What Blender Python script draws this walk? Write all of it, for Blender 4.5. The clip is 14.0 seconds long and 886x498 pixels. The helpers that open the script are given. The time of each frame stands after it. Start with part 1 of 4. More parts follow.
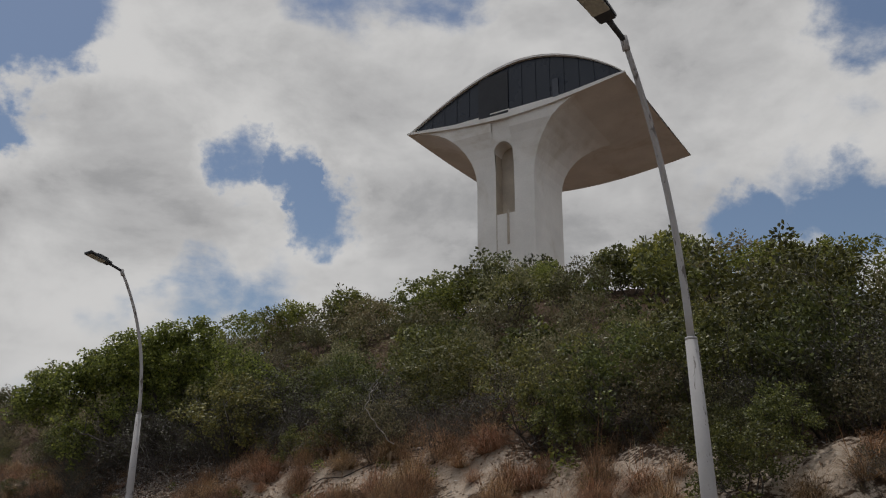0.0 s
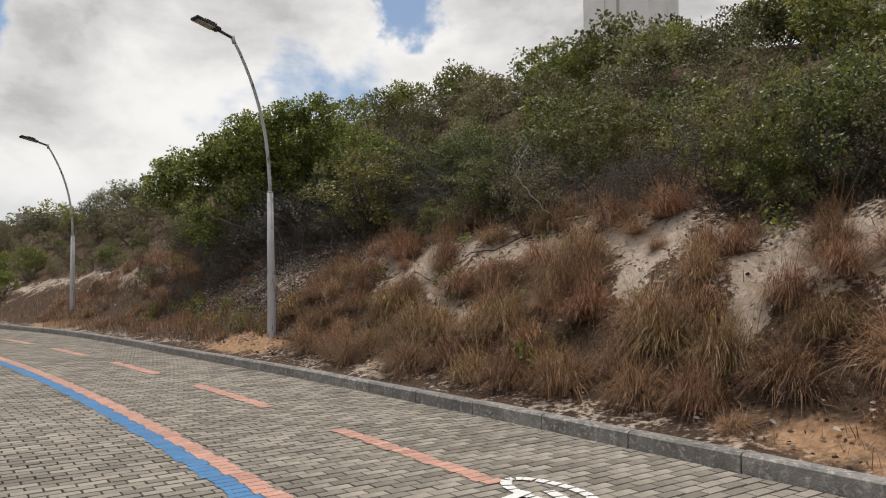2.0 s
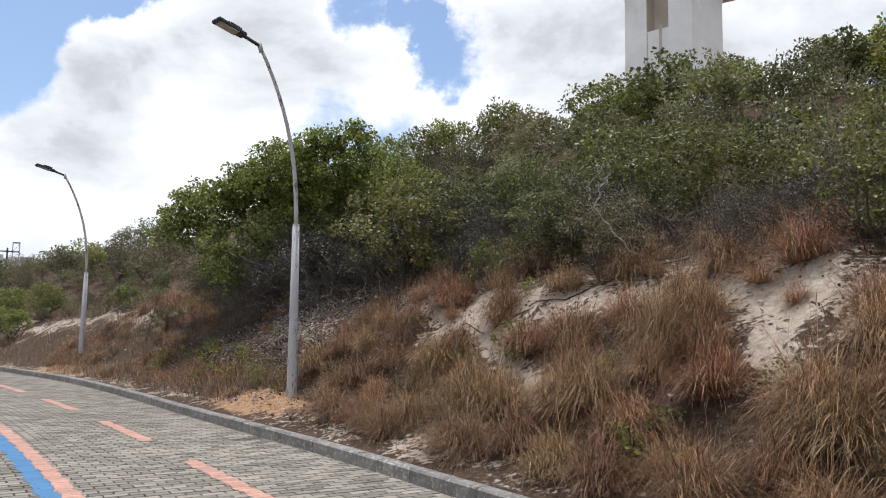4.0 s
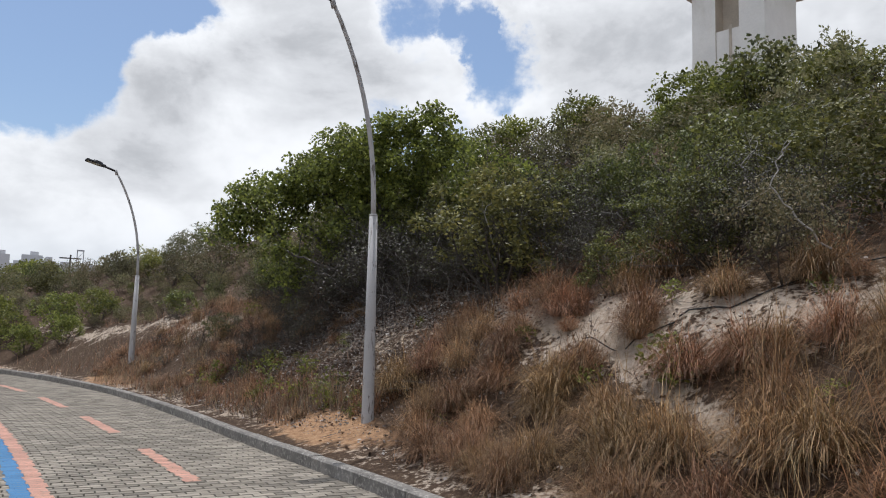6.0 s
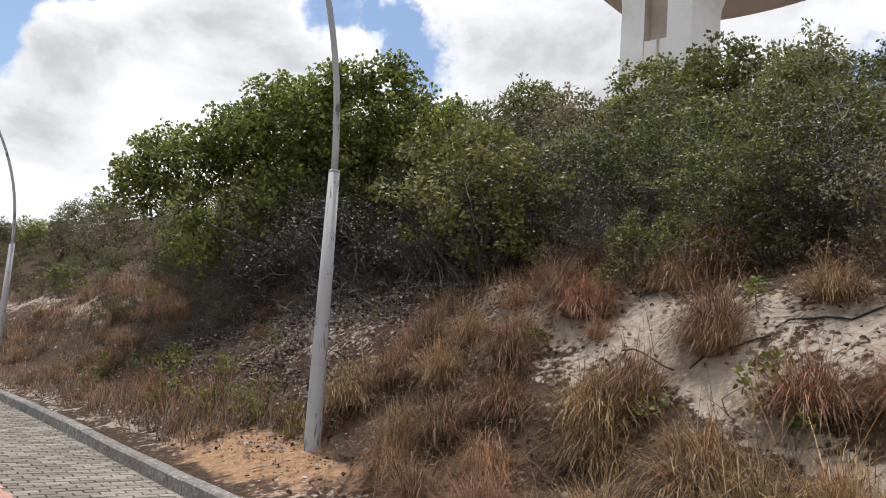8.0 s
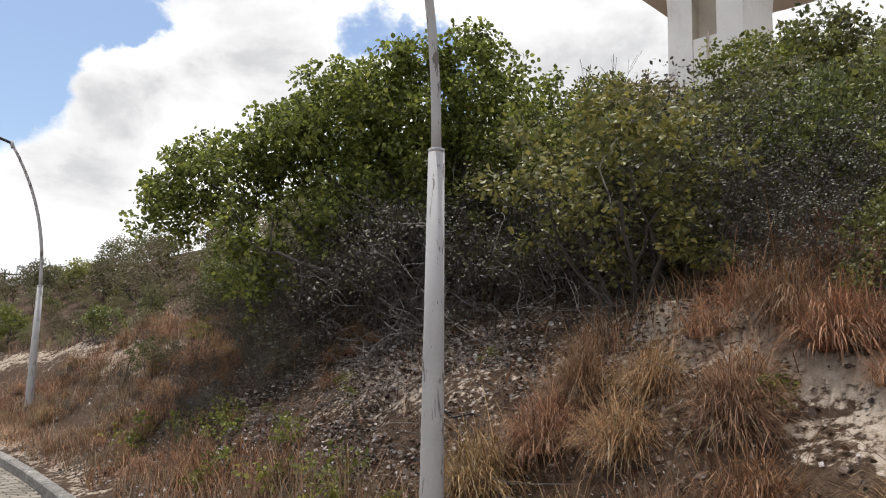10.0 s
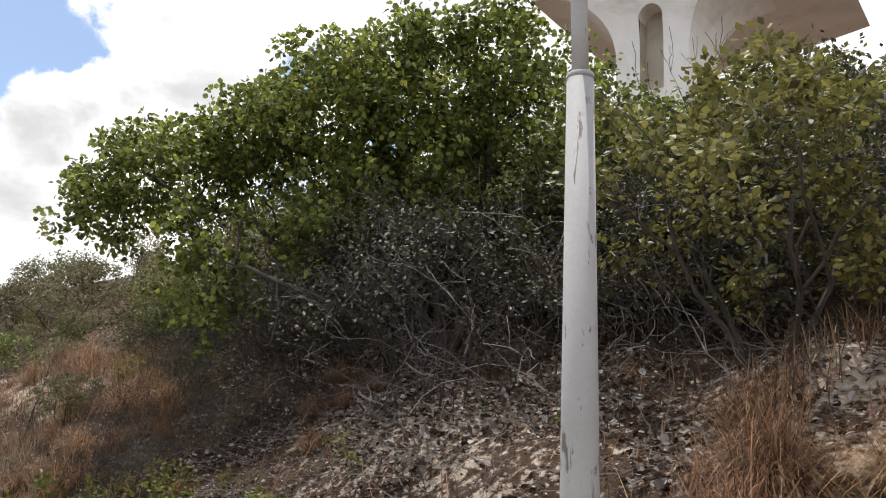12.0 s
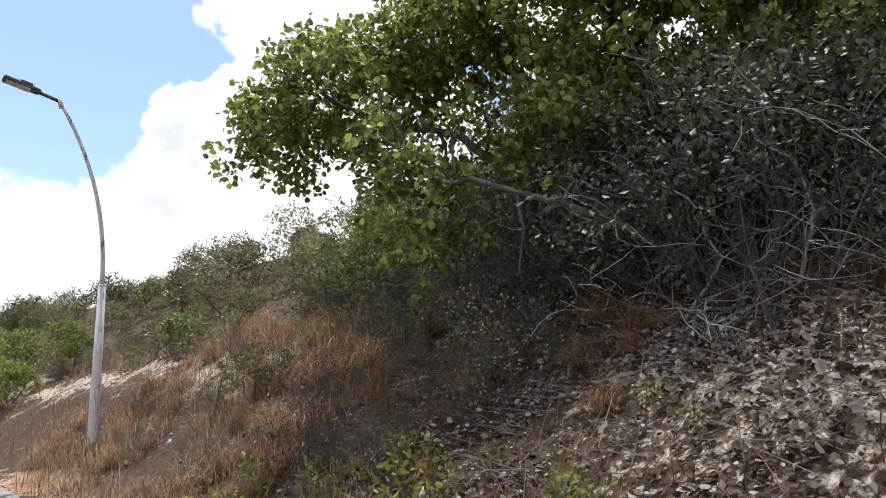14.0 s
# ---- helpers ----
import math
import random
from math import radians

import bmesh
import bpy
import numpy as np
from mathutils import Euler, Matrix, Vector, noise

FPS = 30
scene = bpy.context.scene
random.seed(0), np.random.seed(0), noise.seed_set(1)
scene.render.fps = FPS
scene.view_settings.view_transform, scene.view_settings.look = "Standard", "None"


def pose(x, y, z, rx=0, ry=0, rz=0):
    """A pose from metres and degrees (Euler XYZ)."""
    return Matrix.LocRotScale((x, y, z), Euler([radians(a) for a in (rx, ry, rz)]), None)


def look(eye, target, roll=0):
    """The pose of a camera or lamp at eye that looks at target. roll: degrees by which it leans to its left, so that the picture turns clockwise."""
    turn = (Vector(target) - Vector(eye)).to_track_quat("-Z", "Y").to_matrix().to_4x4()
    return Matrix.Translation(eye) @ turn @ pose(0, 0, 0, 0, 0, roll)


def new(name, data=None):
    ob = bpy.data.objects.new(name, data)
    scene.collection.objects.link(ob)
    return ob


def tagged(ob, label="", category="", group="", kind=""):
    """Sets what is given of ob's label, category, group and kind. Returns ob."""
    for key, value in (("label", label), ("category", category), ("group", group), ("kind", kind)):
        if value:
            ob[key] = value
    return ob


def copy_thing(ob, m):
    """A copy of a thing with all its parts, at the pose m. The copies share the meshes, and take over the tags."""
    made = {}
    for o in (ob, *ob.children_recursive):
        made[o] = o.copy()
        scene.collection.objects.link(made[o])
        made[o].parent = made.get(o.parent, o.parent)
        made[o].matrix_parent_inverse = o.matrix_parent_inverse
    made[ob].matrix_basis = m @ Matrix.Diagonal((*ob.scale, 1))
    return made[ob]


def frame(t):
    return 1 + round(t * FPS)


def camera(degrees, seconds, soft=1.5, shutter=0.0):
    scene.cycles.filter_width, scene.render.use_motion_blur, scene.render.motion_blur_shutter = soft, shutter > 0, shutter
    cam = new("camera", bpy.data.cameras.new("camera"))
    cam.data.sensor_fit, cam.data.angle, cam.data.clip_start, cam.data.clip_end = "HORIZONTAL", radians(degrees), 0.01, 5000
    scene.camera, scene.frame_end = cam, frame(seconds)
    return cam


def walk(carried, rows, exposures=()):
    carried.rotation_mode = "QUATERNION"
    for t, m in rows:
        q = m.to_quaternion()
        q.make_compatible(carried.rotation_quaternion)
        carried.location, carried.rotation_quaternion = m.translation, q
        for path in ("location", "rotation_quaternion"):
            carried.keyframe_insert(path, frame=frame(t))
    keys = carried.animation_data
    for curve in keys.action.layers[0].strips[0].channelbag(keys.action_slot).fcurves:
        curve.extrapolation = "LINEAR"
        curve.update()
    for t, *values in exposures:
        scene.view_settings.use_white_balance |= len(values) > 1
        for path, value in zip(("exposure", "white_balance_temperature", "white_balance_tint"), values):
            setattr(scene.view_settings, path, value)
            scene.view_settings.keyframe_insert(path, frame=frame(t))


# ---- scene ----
cam = camera(59.9, 14.0, soft=1.1)
PATH = [
    (0, (0.563, 0.393, 1.489), (0.456, 2.293, 2.106), 0.6),
    (0.5, (0.171, 0.552, 1.411), (0.012, 2.492, 1.87), -1.0),
    (1, (-0.041, 0.93, 1.383), (-0.365, 2.859, 1.798), -3.3),
    (1.5, (-0.233, 1.514, 1.393), (-0.702, 3.434, 1.699), -2.2),
    (2, (-0.464, 1.979, 1.355), (-0.829, 3.944, 1.436), -0.6),
    (2.5, (-0.646, 2.486, 1.359), (-1.001, 4.454, 1.387), -0.2),
    (3, (-0.811, 3.032, 1.4), (-1.111, 5.009, 1.448), 2.6),
    (3.5, (-1.009, 3.515, 1.39), (-1.35, 5.48, 1.533), 2.2),
    (4, (-1.218, 4.062, 1.396), (-1.661, 6.001, 1.606), 1.0),
    (4.2, (-1.322, 4.214, 1.445), (-1.831, 6.145, 1.565), -0.7),
    (6.3, (-2.552, 6.249, 1.408), (-3.127, 8.149, 1.648), 1.8),
    (6.4, (-2.605, 6.333, 1.405), (-3.084, 8.262, 1.63), 2.2),
    (6.5, (-2.659, 6.406, 1.405), (-3.151, 8.34, 1.532), 2.0),
    (7, (-2.95, 6.984, 1.428), (-3.438, 8.911, 1.649), 1.1),
    (7.5, (-3.268, 7.608, 1.407), (-3.644, 9.556, 1.654), 3.8),
    (7.7, (-3.478, 7.795, 1.423), (-3.82, 9.753, 1.651), 4.5),
    (9.8, (-4.748, 10.268, 1.612), (-5.185, 12.189, 1.96), 1.5),
    (10, (-4.902, 10.377, 1.642), (-5.362, 12.303, 1.924), 1.4),
    (10.5, (-5.179, 10.956, 1.56), (-5.683, 12.847, 1.971), 2.2),
    (11, (-5.545, 11.33, 1.663), (-6.009, 13.244, 2.011), 4.2),
    (11.5, (-5.846, 11.842, 1.722), (-6.251, 13.752, 2.153), 4.7),
    (12, (-6.17, 12.257, 1.696), (-6.463, 14.195, 2.096), 2.9),
    (12.5, (-6.53, 12.596, 1.657), (-6.889, 14.54, 1.963), -0.1),
    (13, (-6.882, 12.978, 1.654), (-7.389, 14.894, 1.923), -0.7),
    (13.5, (-7.239, 13.347, 1.622), (-7.837, 15.234, 1.904), 0.1),
    (14, (-7.543, 13.849, 1.509), (-8.164, 15.723, 1.83), -0.5),
]
EXPOSURES = [(0.0, -1.18, 6550.0, 10.0), (0.9, -1.08, 6550.0, 10.0), (1.5, -0.9, 6550.0, 10.0), (2.0, -0.5, 6680.0, 10.0), (2.5, -0.34, 6450.0, 10.0), (3.2, -0.12, 6120.0, 10.0), (4.2, -0.12, 6150.0, 10.0), (6.3, -0.42, 6180.0, 10.0), (6.5, -0.38, 6180.0, 10.0), (7.0, -0.18, 6350.0, 10.0), (7.7, -0.15, 6350.0, 10.0), (9.8, -0.08, 6500.0, 10.0), (11.0, 0.05, 6550.0, 10.0), (12.2, 0.14, 6550.0, 10.0), (12.6, 0.28, 6500.0, 10.0), (13.0, 0.4, 6320.0, 10.0), (14.0, 0.34, 6200.0, 10.0)]
walk(cam, [(t, look(eye, target, roll)) for t, eye, target, roll in PATH], EXPOSURES)

# ---- sun and sky ----
SUN_TO = Vector((-1.05, 0.9, 5.75)).normalized()
sun = new("sun", bpy.data.lights.new("sun", "SUN"))
sun.data.energy, sun.data.angle, sun.data.color = 3.7, radians(0.6), (1.0, 0.965, 0.92)
sun.rotation_euler = SUN_TO.to_track_quat("Z", "Y").to_euler()
tagged(sun, "high midday sun", "sun")


class Nodes:
    """Short hand for building node trees."""

    def __init__(self, tree):
        self.tree = tree
        tree.nodes.clear()

    def add(self, kind, links=None, **values):
        n = self.tree.nodes.new(kind)
        for k, v in values.items():
            setattr(n, k, v)
        for k, v in (links or {}).items():
            sock = n.inputs[k]
            if isinstance(v, bpy.types.NodeSocket):
                self.tree.links.new(v, sock)
            else:
                sock.default_value = v
        return n

    def math(self, op, a, b=0.0, clamp=False):
        return self.add("ShaderNodeMath", {0: a, 1: b}, operation=op, use_clamp=clamp).outputs[0]

    def noise(self, vec, scale, detail=4.0, rough=0.55, dist=0.0):
        return self.add("ShaderNodeTexNoise", {"Vector": vec, "Scale": scale, "Detail": detail, "Roughness": rough, "Distortion": dist}).outputs["Fac"]

    def ramp(self, fac, stops):
        n = self.add("ShaderNodeValToRGB", {"Fac": fac})
        el = n.color_ramp.elements
        while len(el) < len(stops):
            el.new(0.5)
        for e, (p, c) in zip(el, stops):
            e.position, e.color = p, (*c, 1.0)
        return n.outputs["Color"]

    def range(self, v, a, b, c=0.0, d=1.0, smooth=True):
        return self.add("ShaderNodeMapRange", {"Value": v, "From Min": a, "From Max": b, "To Min": c, "To Max": d},
                        interpolation_type="SMOOTHSTEP" if smooth else "LINEAR").outputs["Result"]

    def mix(self, fac, a, b):
        n = self.add("ShaderNodeMix", data_type="RGBA")
        for i, v in ((0, fac), (6, a), (7, b)):
            if isinstance(v, bpy.types.NodeSocket):
                self.tree.links.new(v, n.inputs[i])
            else:
                n.inputs[i].default_value = v if i == 0 else (*v, 1.0)
        return n.outputs[2]


def heading(left, up):
    """A direction from degrees to the left of +y and degrees above the horizon."""
    a, e = radians(left), radians(up)
    return Vector((-math.sin(a) * math.cos(e), math.cos(a) * math.cos(e), math.sin(e)))


def build_world():
    world = bpy.data.worlds.new("sky")
    scene.world = world
    world.use_nodes = True
    n = Nodes(world.node_tree)
    way = n.add("ShaderNodeTexCoord").outputs["Generated"]
    sky = n.add("ShaderNodeTexSky", {"Vector": way}, sky_type="NISHITA", sun_disc=False, sun_elevation=math.asin(SUN_TO.z),
                sun_rotation=math.atan2(SUN_TO.x, SUN_TO.y), air_density=1.0, dust_density=1.6, ozone_density=1.2).outputs["Color"]
    blue = n.add("ShaderNodeMix", data_type="RGBA", blend_type="MULTIPLY")
    blue.inputs[0].default_value = 1.0
    n.tree.links.new(sky, blue.inputs[6])
    blue.inputs[7].default_value = (0.168, 0.17, 0.17, 1)
    sep = n.add("ShaderNodeSeparateXYZ", {0: way})
    z = sep.outputs[2]
    plane = n.add("ShaderNodeCombineXYZ", {0: sep.outputs[0], 1: sep.outputs[1], 2: n.math("MULTIPLY", z, 1.7)}).outputs[0]
    big = n.noise(plane, 3.1, 4.0, 0.5, 0.1)
    fine = n.noise(plane, 8.5, 10.0, 0.60, 0.15)
    cover = n.math("ADD", n.math("MULTIPLY", big, 0.62), n.math("MULTIPLY", fine, 0.46))
    shift = n.add("ShaderNodeTexNoise", {"Vector": way, "Scale": 9.0, "Detail": 6.0, "Roughness": 0.6}).outputs["Color"]
    shift = n.add("ShaderNodeVectorMath", {0: shift, 1: (0.5, 0.5, 0.5)}, operation="SUBTRACT").outputs[0]
    shift = n.add("ShaderNodeVectorMath", {0: shift, "Scale": 0.16}, operation="SCALE").outputs[0]
    bent = n.add("ShaderNodeVectorMath", {0: n.add("ShaderNodeVectorMath", {0: way, 1: shift}, operation="ADD").outputs[0]}, operation="NORMALIZE").outputs[0]
    # open blue lanes between the clouds, and the banks of cloud themselves
    for left, up, wide, amount in ((12.5, 20.2, 2.9, -0.34), (15.5, 22.6, 2.3, -0.3), (19.5, 23.6, 2.3, -0.3), (22, 14.5, 3.0, -0.15), (27, 12.5, 3, -0.1), (33, 32.5, 5, -0.26), (45, 20, 8, -0.34),
                                   (40, 28, 7, -0.26), (54, 28, 14, -0.34), (-19.5, 18.6, 3, -0.2), (-26, 18.6, 2.6, -0.18), (-30, 33, 5, -0.22), (27, 19.5, 9, 0.2),
                                   (36, 17.5, 4, 0.22), (46, 9, 7, 0.2), (2, 20, 13, 0.26), (-12, 30, 11, 0.2), (25, 30, 9, 0.2), (38, 12, 6, 0.12)):
        dot = n.add("ShaderNodeVectorMath", {0: bent, 1: heading(left, up)}, operation="DOT_PRODUCT").outputs["Value"]
        cover = n.math("ADD", cover, n.range(dot, math.cos(radians(wide * 1.25)), 1.0, 0.0, amount, smooth=False))
    mask = n.range(cover, 0.41, 0.585)
    body = n.noise(plane, 4.6, 8.0, 0.58, 0.2)
    thick = n.range(n.math("ADD", n.math("MULTIPLY", body, 0.75), n.math("MULTIPLY", cover, 0.35)), 0.47, 0.80)
    tone = n.ramp(thick, [(0.0, (1.32, 1.315, 1.31)), (0.45, (1.08, 1.08, 1.085)), (0.78, (0.92, 0.92, 0.93)), (1.0, (0.70, 0.705, 0.72))])
    haze = n.range(z, 0.0, 0.16, 0.75, 0.0)
    low = n.mix(haze, n.mix(mask, (0, 0, 0), tone), (0.80, 0.87, 0.95))
    back = n.tree.nodes[low.node.inputs[6].links[0].from_node.name]
    n.tree.links.new(blue.outputs[2], back.inputs[6])
    shade = n.add("ShaderNodeBackground", {"Color": low, "Strength": 1.0}).outputs[0]
    n.add("ShaderNodeOutputWorld", {"Surface": shade})


build_world()


# ---- materials ----
def material(name, base, rough=0.8, scale=8.0, spread=0.25, fine=60.0, bump=0.15, metal=0.0, island=0.0, random_ob=0.0, coords="Object", spec=0.3, stain=None, stain_at=(0.55, 0.7), stain_scale=3.0, stretch=None):
    """A surface with colour at two scales, roughness that varies and fine relief. island, random_ob: spread of brightness between loose pieces or objects."""
    m = bpy.data.materials.new(name)
    m.use_nodes = True
    n = Nodes(m.node_tree)
    vec = n.add("ShaderNodeTexCoord").outputs[coords]
    a, b = n.noise(vec, scale, 5.0), n.noise(vec, fine, 3.0)
    value = n.math("ADD", n.math("MULTIPLY", a, 1.4), n.math("MULTIPLY", b, 0.6))
    lo, hi = [c * (1 - spread) for c in base], [min(1.0, c * (1 + spread)) for c in base]
    col = n.ramp(n.range(value, 0.65, 1.35, smooth=False), [(0.0, lo), (1.0, hi)])
    if stain:
        where = n.add("ShaderNodeMapping", {"Vector": vec, "Scale": stretch}).outputs[0] if stretch else vec
        col = n.mix(n.range(n.noise(where, stain_scale, 8.0, 0.65, 0.5), *stain_at), col, stain)
    for amount, node, out in ((island, "ShaderNodeNewGeometry", "Random Per Island"), (random_ob, "ShaderNodeObjectInfo", "Random")):
        if amount:
            f = n.range(n.add(node).outputs[out], 0, 1, 1 - amount, 1 + amount, smooth=False)
            hsv = n.add("ShaderNodeHueSaturation", {"Color": col, "Value": f})
            col = hsv.outputs[0]
    bsdf = n.add("ShaderNodeBsdfPrincipled", {"Base Color": col, "Metallic": metal, "Specular IOR Level": spec,
                                              "Roughness": n.range(a, 0.3, 0.7, max(0.02, rough - 0.1), min(1.0, rough + 0.1), smooth=False)})
    if bump:
        n.tree.links.new(n.add("ShaderNodeBump", {"Height": n.math("ADD", b, a), "Strength": bump, "Distance": 0.02}).outputs[0], bsdf.inputs["Normal"])
    n.add("ShaderNodeOutputMaterial", {"Surface": bsdf.outputs[0]})
    return m


def leaf_material(name, colours, translucent=0.35, rough=0.5, ob_spread=0.2):
    """Thin leaves or blades: each piece takes its own colour from the range, and lets some light through."""
    m = bpy.data.materials.new(name)
    m.use_nodes = True
    n = Nodes(m.node_tree)
    r = n.add("ShaderNodeNewGeometry").outputs["Random Per Island"]
    col = n.ramp(r, [(i / (len(colours) - 1), c) for i, c in enumerate(colours)])
    f = n.range(n.add("ShaderNodeObjectInfo").outputs["Random"], 0, 1, 1 - ob_spread, 1 + ob_spread, smooth=False)
    spread = n.math("FRACT", n.math("MULTIPLY", n.add("ShaderNodeObjectInfo").outputs["Random"], 7.31))
    hue = n.range(spread, 0, 1, 0.5 - 0.06 * ob_spread, 0.5 + 0.05 * ob_spread, smooth=False)
    col = n.add("ShaderNodeHueSaturation", {"Color": col, "Value": f, "Hue": hue}).outputs[0]
    front = n.add("ShaderNodeBsdfPrincipled", {"Base Color": col, "Roughness": rough, "Specular IOR Level": 0.4})
    back = n.add("ShaderNodeBsdfTranslucent", {"Color": col})
    mix = n.add("ShaderNodeMixShader", {0: translucent, 1: front.outputs[0], 2: back.outputs[0]})
    n.add("ShaderNodeOutputMaterial", {"Surface": mix.outputs[0]})
    return m


def ground_material():
    """Pale dune sand, rusty soil by the kerb and dark litter, spread by the terrain's own attributes."""
    m = bpy.data.materials.new("dune_soil")
    m.use_nodes = True
    n = Nodes(m.node_tree)
    vec = n.add("ShaderNodeTexCoord").outputs["Object"]
    sandy = n.add("ShaderNodeAttribute", attribute_name="sandy").outputs["Fac"]
    rusty = n.add("ShaderNodeAttribute", attribute_name="rusty").outputs["Fac"]
    mid, fine, grit = n.noise(vec, 2.3, 6.0, 0.65, 0.6), n.noise(vec, 14.0, 6.0, 0.7), n.noise(vec, 90.0, 3.0, 0.7)
    sand = n.ramp(n.math("ADD", n.math("MULTIPLY", fine, 0.7), n.math("MULTIPLY", grit, 0.35)), [(0.3, (0.23, 0.175, 0.13)), (0.5, (0.40, 0.325, 0.255)), (0.7, (0.55, 0.475, 0.40))])
    rust = n.ramp(fine, [(0.3, (0.24, 0.13, 0.07)), (0.7, (0.50, 0.32, 0.19))])
    dirt = n.ramp(n.math("ADD", n.math("MULTIPLY", fine, 0.6), n.math("MULTIPLY", grit, 0.4)), [(0.32, (0.03, 0.02, 0.014)), (0.52, (0.085, 0.056, 0.038)), (0.72, (0.22, 0.165, 0.125))])
    k = n.range(n.math("ADD", sandy, n.math("MULTIPLY", n.math("SUBTRACT", n.math("ADD", mid, fine), 1.0), 1.7)), 0.40, 0.62)
    k2 = n.range(n.math("ADD", rusty, n.math("MULTIPLY", n.math("SUBTRACT", mid, 0.5), 1.2)), 0.35, 0.65)
    col = n.mix(k2, n.mix(k, dirt, sand), rust)
    bsdf = n.add("ShaderNodeBsdfPrincipled", {"Base Color": col, "Roughness": 0.95, "Specular IOR Level": 0.1})
    h = n.math("ADD", n.math("MULTIPLY", fine, 1.0), n.math("MULTIPLY", grit, 0.4))
    n.tree.links.new(n.add("ShaderNodeBump", {"Height": h, "Strength": 0.7, "Distance": 0.05}).outputs[0], bsdf.inputs["Normal"])
    n.add("ShaderNodeOutputMaterial", {"Surface": bsdf.outputs[0]})
    return m


SOIL = ground_material()
PAVER = material("concrete_paver", (0.245, 0.217, 0.179), 0.9, 6.0, 0.25, 70.0, 0.25, random_ob=0.32, spec=0.2)
PAVERS = material("concrete_pavers_far", (0.245, 0.217, 0.179), 0.9, 1.2, 0.2, 40.0, 0.2, island=0.32, spec=0.2)
JOINT = material("sandy_joint", (0.034, 0.028, 0.022), 1.0, 3.0, 0.3, 90.0, 0.2)
KERB = material("weathered_kerb_concrete", (0.195, 0.182, 0.166), 0.95, 5.0, 0.4, 60.0, 0.5, stain=(0.38, 0.355, 0.32), stain_at=(0.5, 0.64), stain_scale=22.0, random_ob=0.12)
PAINT_ORANGE = material("faded_orange_paint", (0.50, 0.275, 0.21), 0.85, 8.0, 0.2, 80.0, 0.2, island=0.14, stain=(0.34, 0.25, 0.20), stain_at=(0.5, 0.7), stain_scale=14.0)
PAINT_BLUE = material("faded_blue_paint", (0.08, 0.20, 0.37), 0.85, 8.0, 0.15, 80.0, 0.2, island=0.1, stain=(0.18, 0.22, 0.28), stain_at=(0.58, 0.75), stain_scale=14.0)
PAINT_WHITE = material("white_road_paint", (0.72, 0.71, 0.68), 0.8, 8.0, 0.1, 80.0, 0.2, stain=(0.35, 0.33, 0.3), stain_at=(0.6, 0.75), stain_scale=20.0)
POLE = material("grey_painted_steel", (0.43, 0.42, 0.42), 0.75, 3.0, 0.1, 50.0, 0.08, spec=0.2, stain=(0.17, 0.155, 0.145), stain_at=(0.585, 0.625), stain_scale=9.0, stretch=(2.2, 2.2, 0.5))
LAMP_BODY = material("dark_grey_cast_aluminium", (0.06, 0.06, 0.065), 0.5, 20.0, 0.2, 90.0, 0.05, metal=0.3)
LAMP_LENS = material("led_panel_glass", (0.42, 0.40, 0.34), 0.25, 30.0, 0.1, 120.0, 0.0)
TOWER_WHITE = material("weathered_white_concrete", (0.84, 0.825, 0.785), 0.85, 0.25, 0.1, 6.0, 0.05, stain=(0.62, 0.575, 0.49), stain_at=(0.5, 0.75), stain_scale=0.12)
TOWER_DIRT = material("stained_concrete", (0.52, 0.46, 0.38), 0.9, 0.4, 0.2, 6.0, 0.05)
TOWER_GLASS = material("dark_tinted_glazing", (0.014, 0.019, 0.03), 0.3, 0.3, 0.2, 3.0, 0.0, spec=0.5)
BARK = material("grey_bark", (0.07, 0.06, 0.053), 0.95, 9.0, 0.4, 60.0, 0.4)
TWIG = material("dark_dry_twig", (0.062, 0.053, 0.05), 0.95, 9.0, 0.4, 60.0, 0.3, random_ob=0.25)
PALEWOOD = material("sun_bleached_wood", (0.32, 0.30, 0.28), 0.85, 9.0, 0.3, 60.0, 0.3)
DEADWOOD = material("bleached_deadwood", (0.175, 0.16, 0.15), 0.9, 9.0, 0.35, 60.0, 0.3, random_ob=0.25)
SEAGRAPE = leaf_material("round_glossy_leaf", [(0.06, 0.07, 0.023), (0.11, 0.13, 0.034), (0.17, 0.20, 0.048), (0.23, 0.26, 0.058), (0.38, 0.40, 0.088)], 0.5, 0.42, 0.1)
GREEN = leaf_material("shrub_leaf", [(0.05, 0.054, 0.022), (0.09, 0.10, 0.032), (0.13, 0.14, 0.04), (0.25, 0.25, 0.064)], 0.32, 0.45, 0.42)
# Lighter, yellower copy of GREEN: own leaf colour, plus the crest's sunlight painted in.
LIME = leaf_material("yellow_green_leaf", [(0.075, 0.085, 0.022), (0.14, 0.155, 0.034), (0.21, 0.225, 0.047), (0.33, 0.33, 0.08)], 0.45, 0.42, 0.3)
OLIVE = leaf_material("olive_leaf", [(0.075, 0.075, 0.034), (0.14, 0.135, 0.06), (0.20, 0.185, 0.09), (0.27, 0.23, 0.13)], 0.35, 0.5, 0.4)
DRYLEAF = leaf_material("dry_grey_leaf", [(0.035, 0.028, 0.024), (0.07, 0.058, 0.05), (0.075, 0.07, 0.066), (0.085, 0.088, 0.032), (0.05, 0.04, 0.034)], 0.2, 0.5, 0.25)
LITTER = leaf_material("fallen_leaf", [(0.025, 0.017, 0.013), (0.055, 0.036, 0.026), (0.13, 0.07, 0.045), (0.19, 0.145, 0.115), (0.33, 0.29, 0.265), (0.52, 0.49, 0.465)], 0.1, 0.6, 0.0)
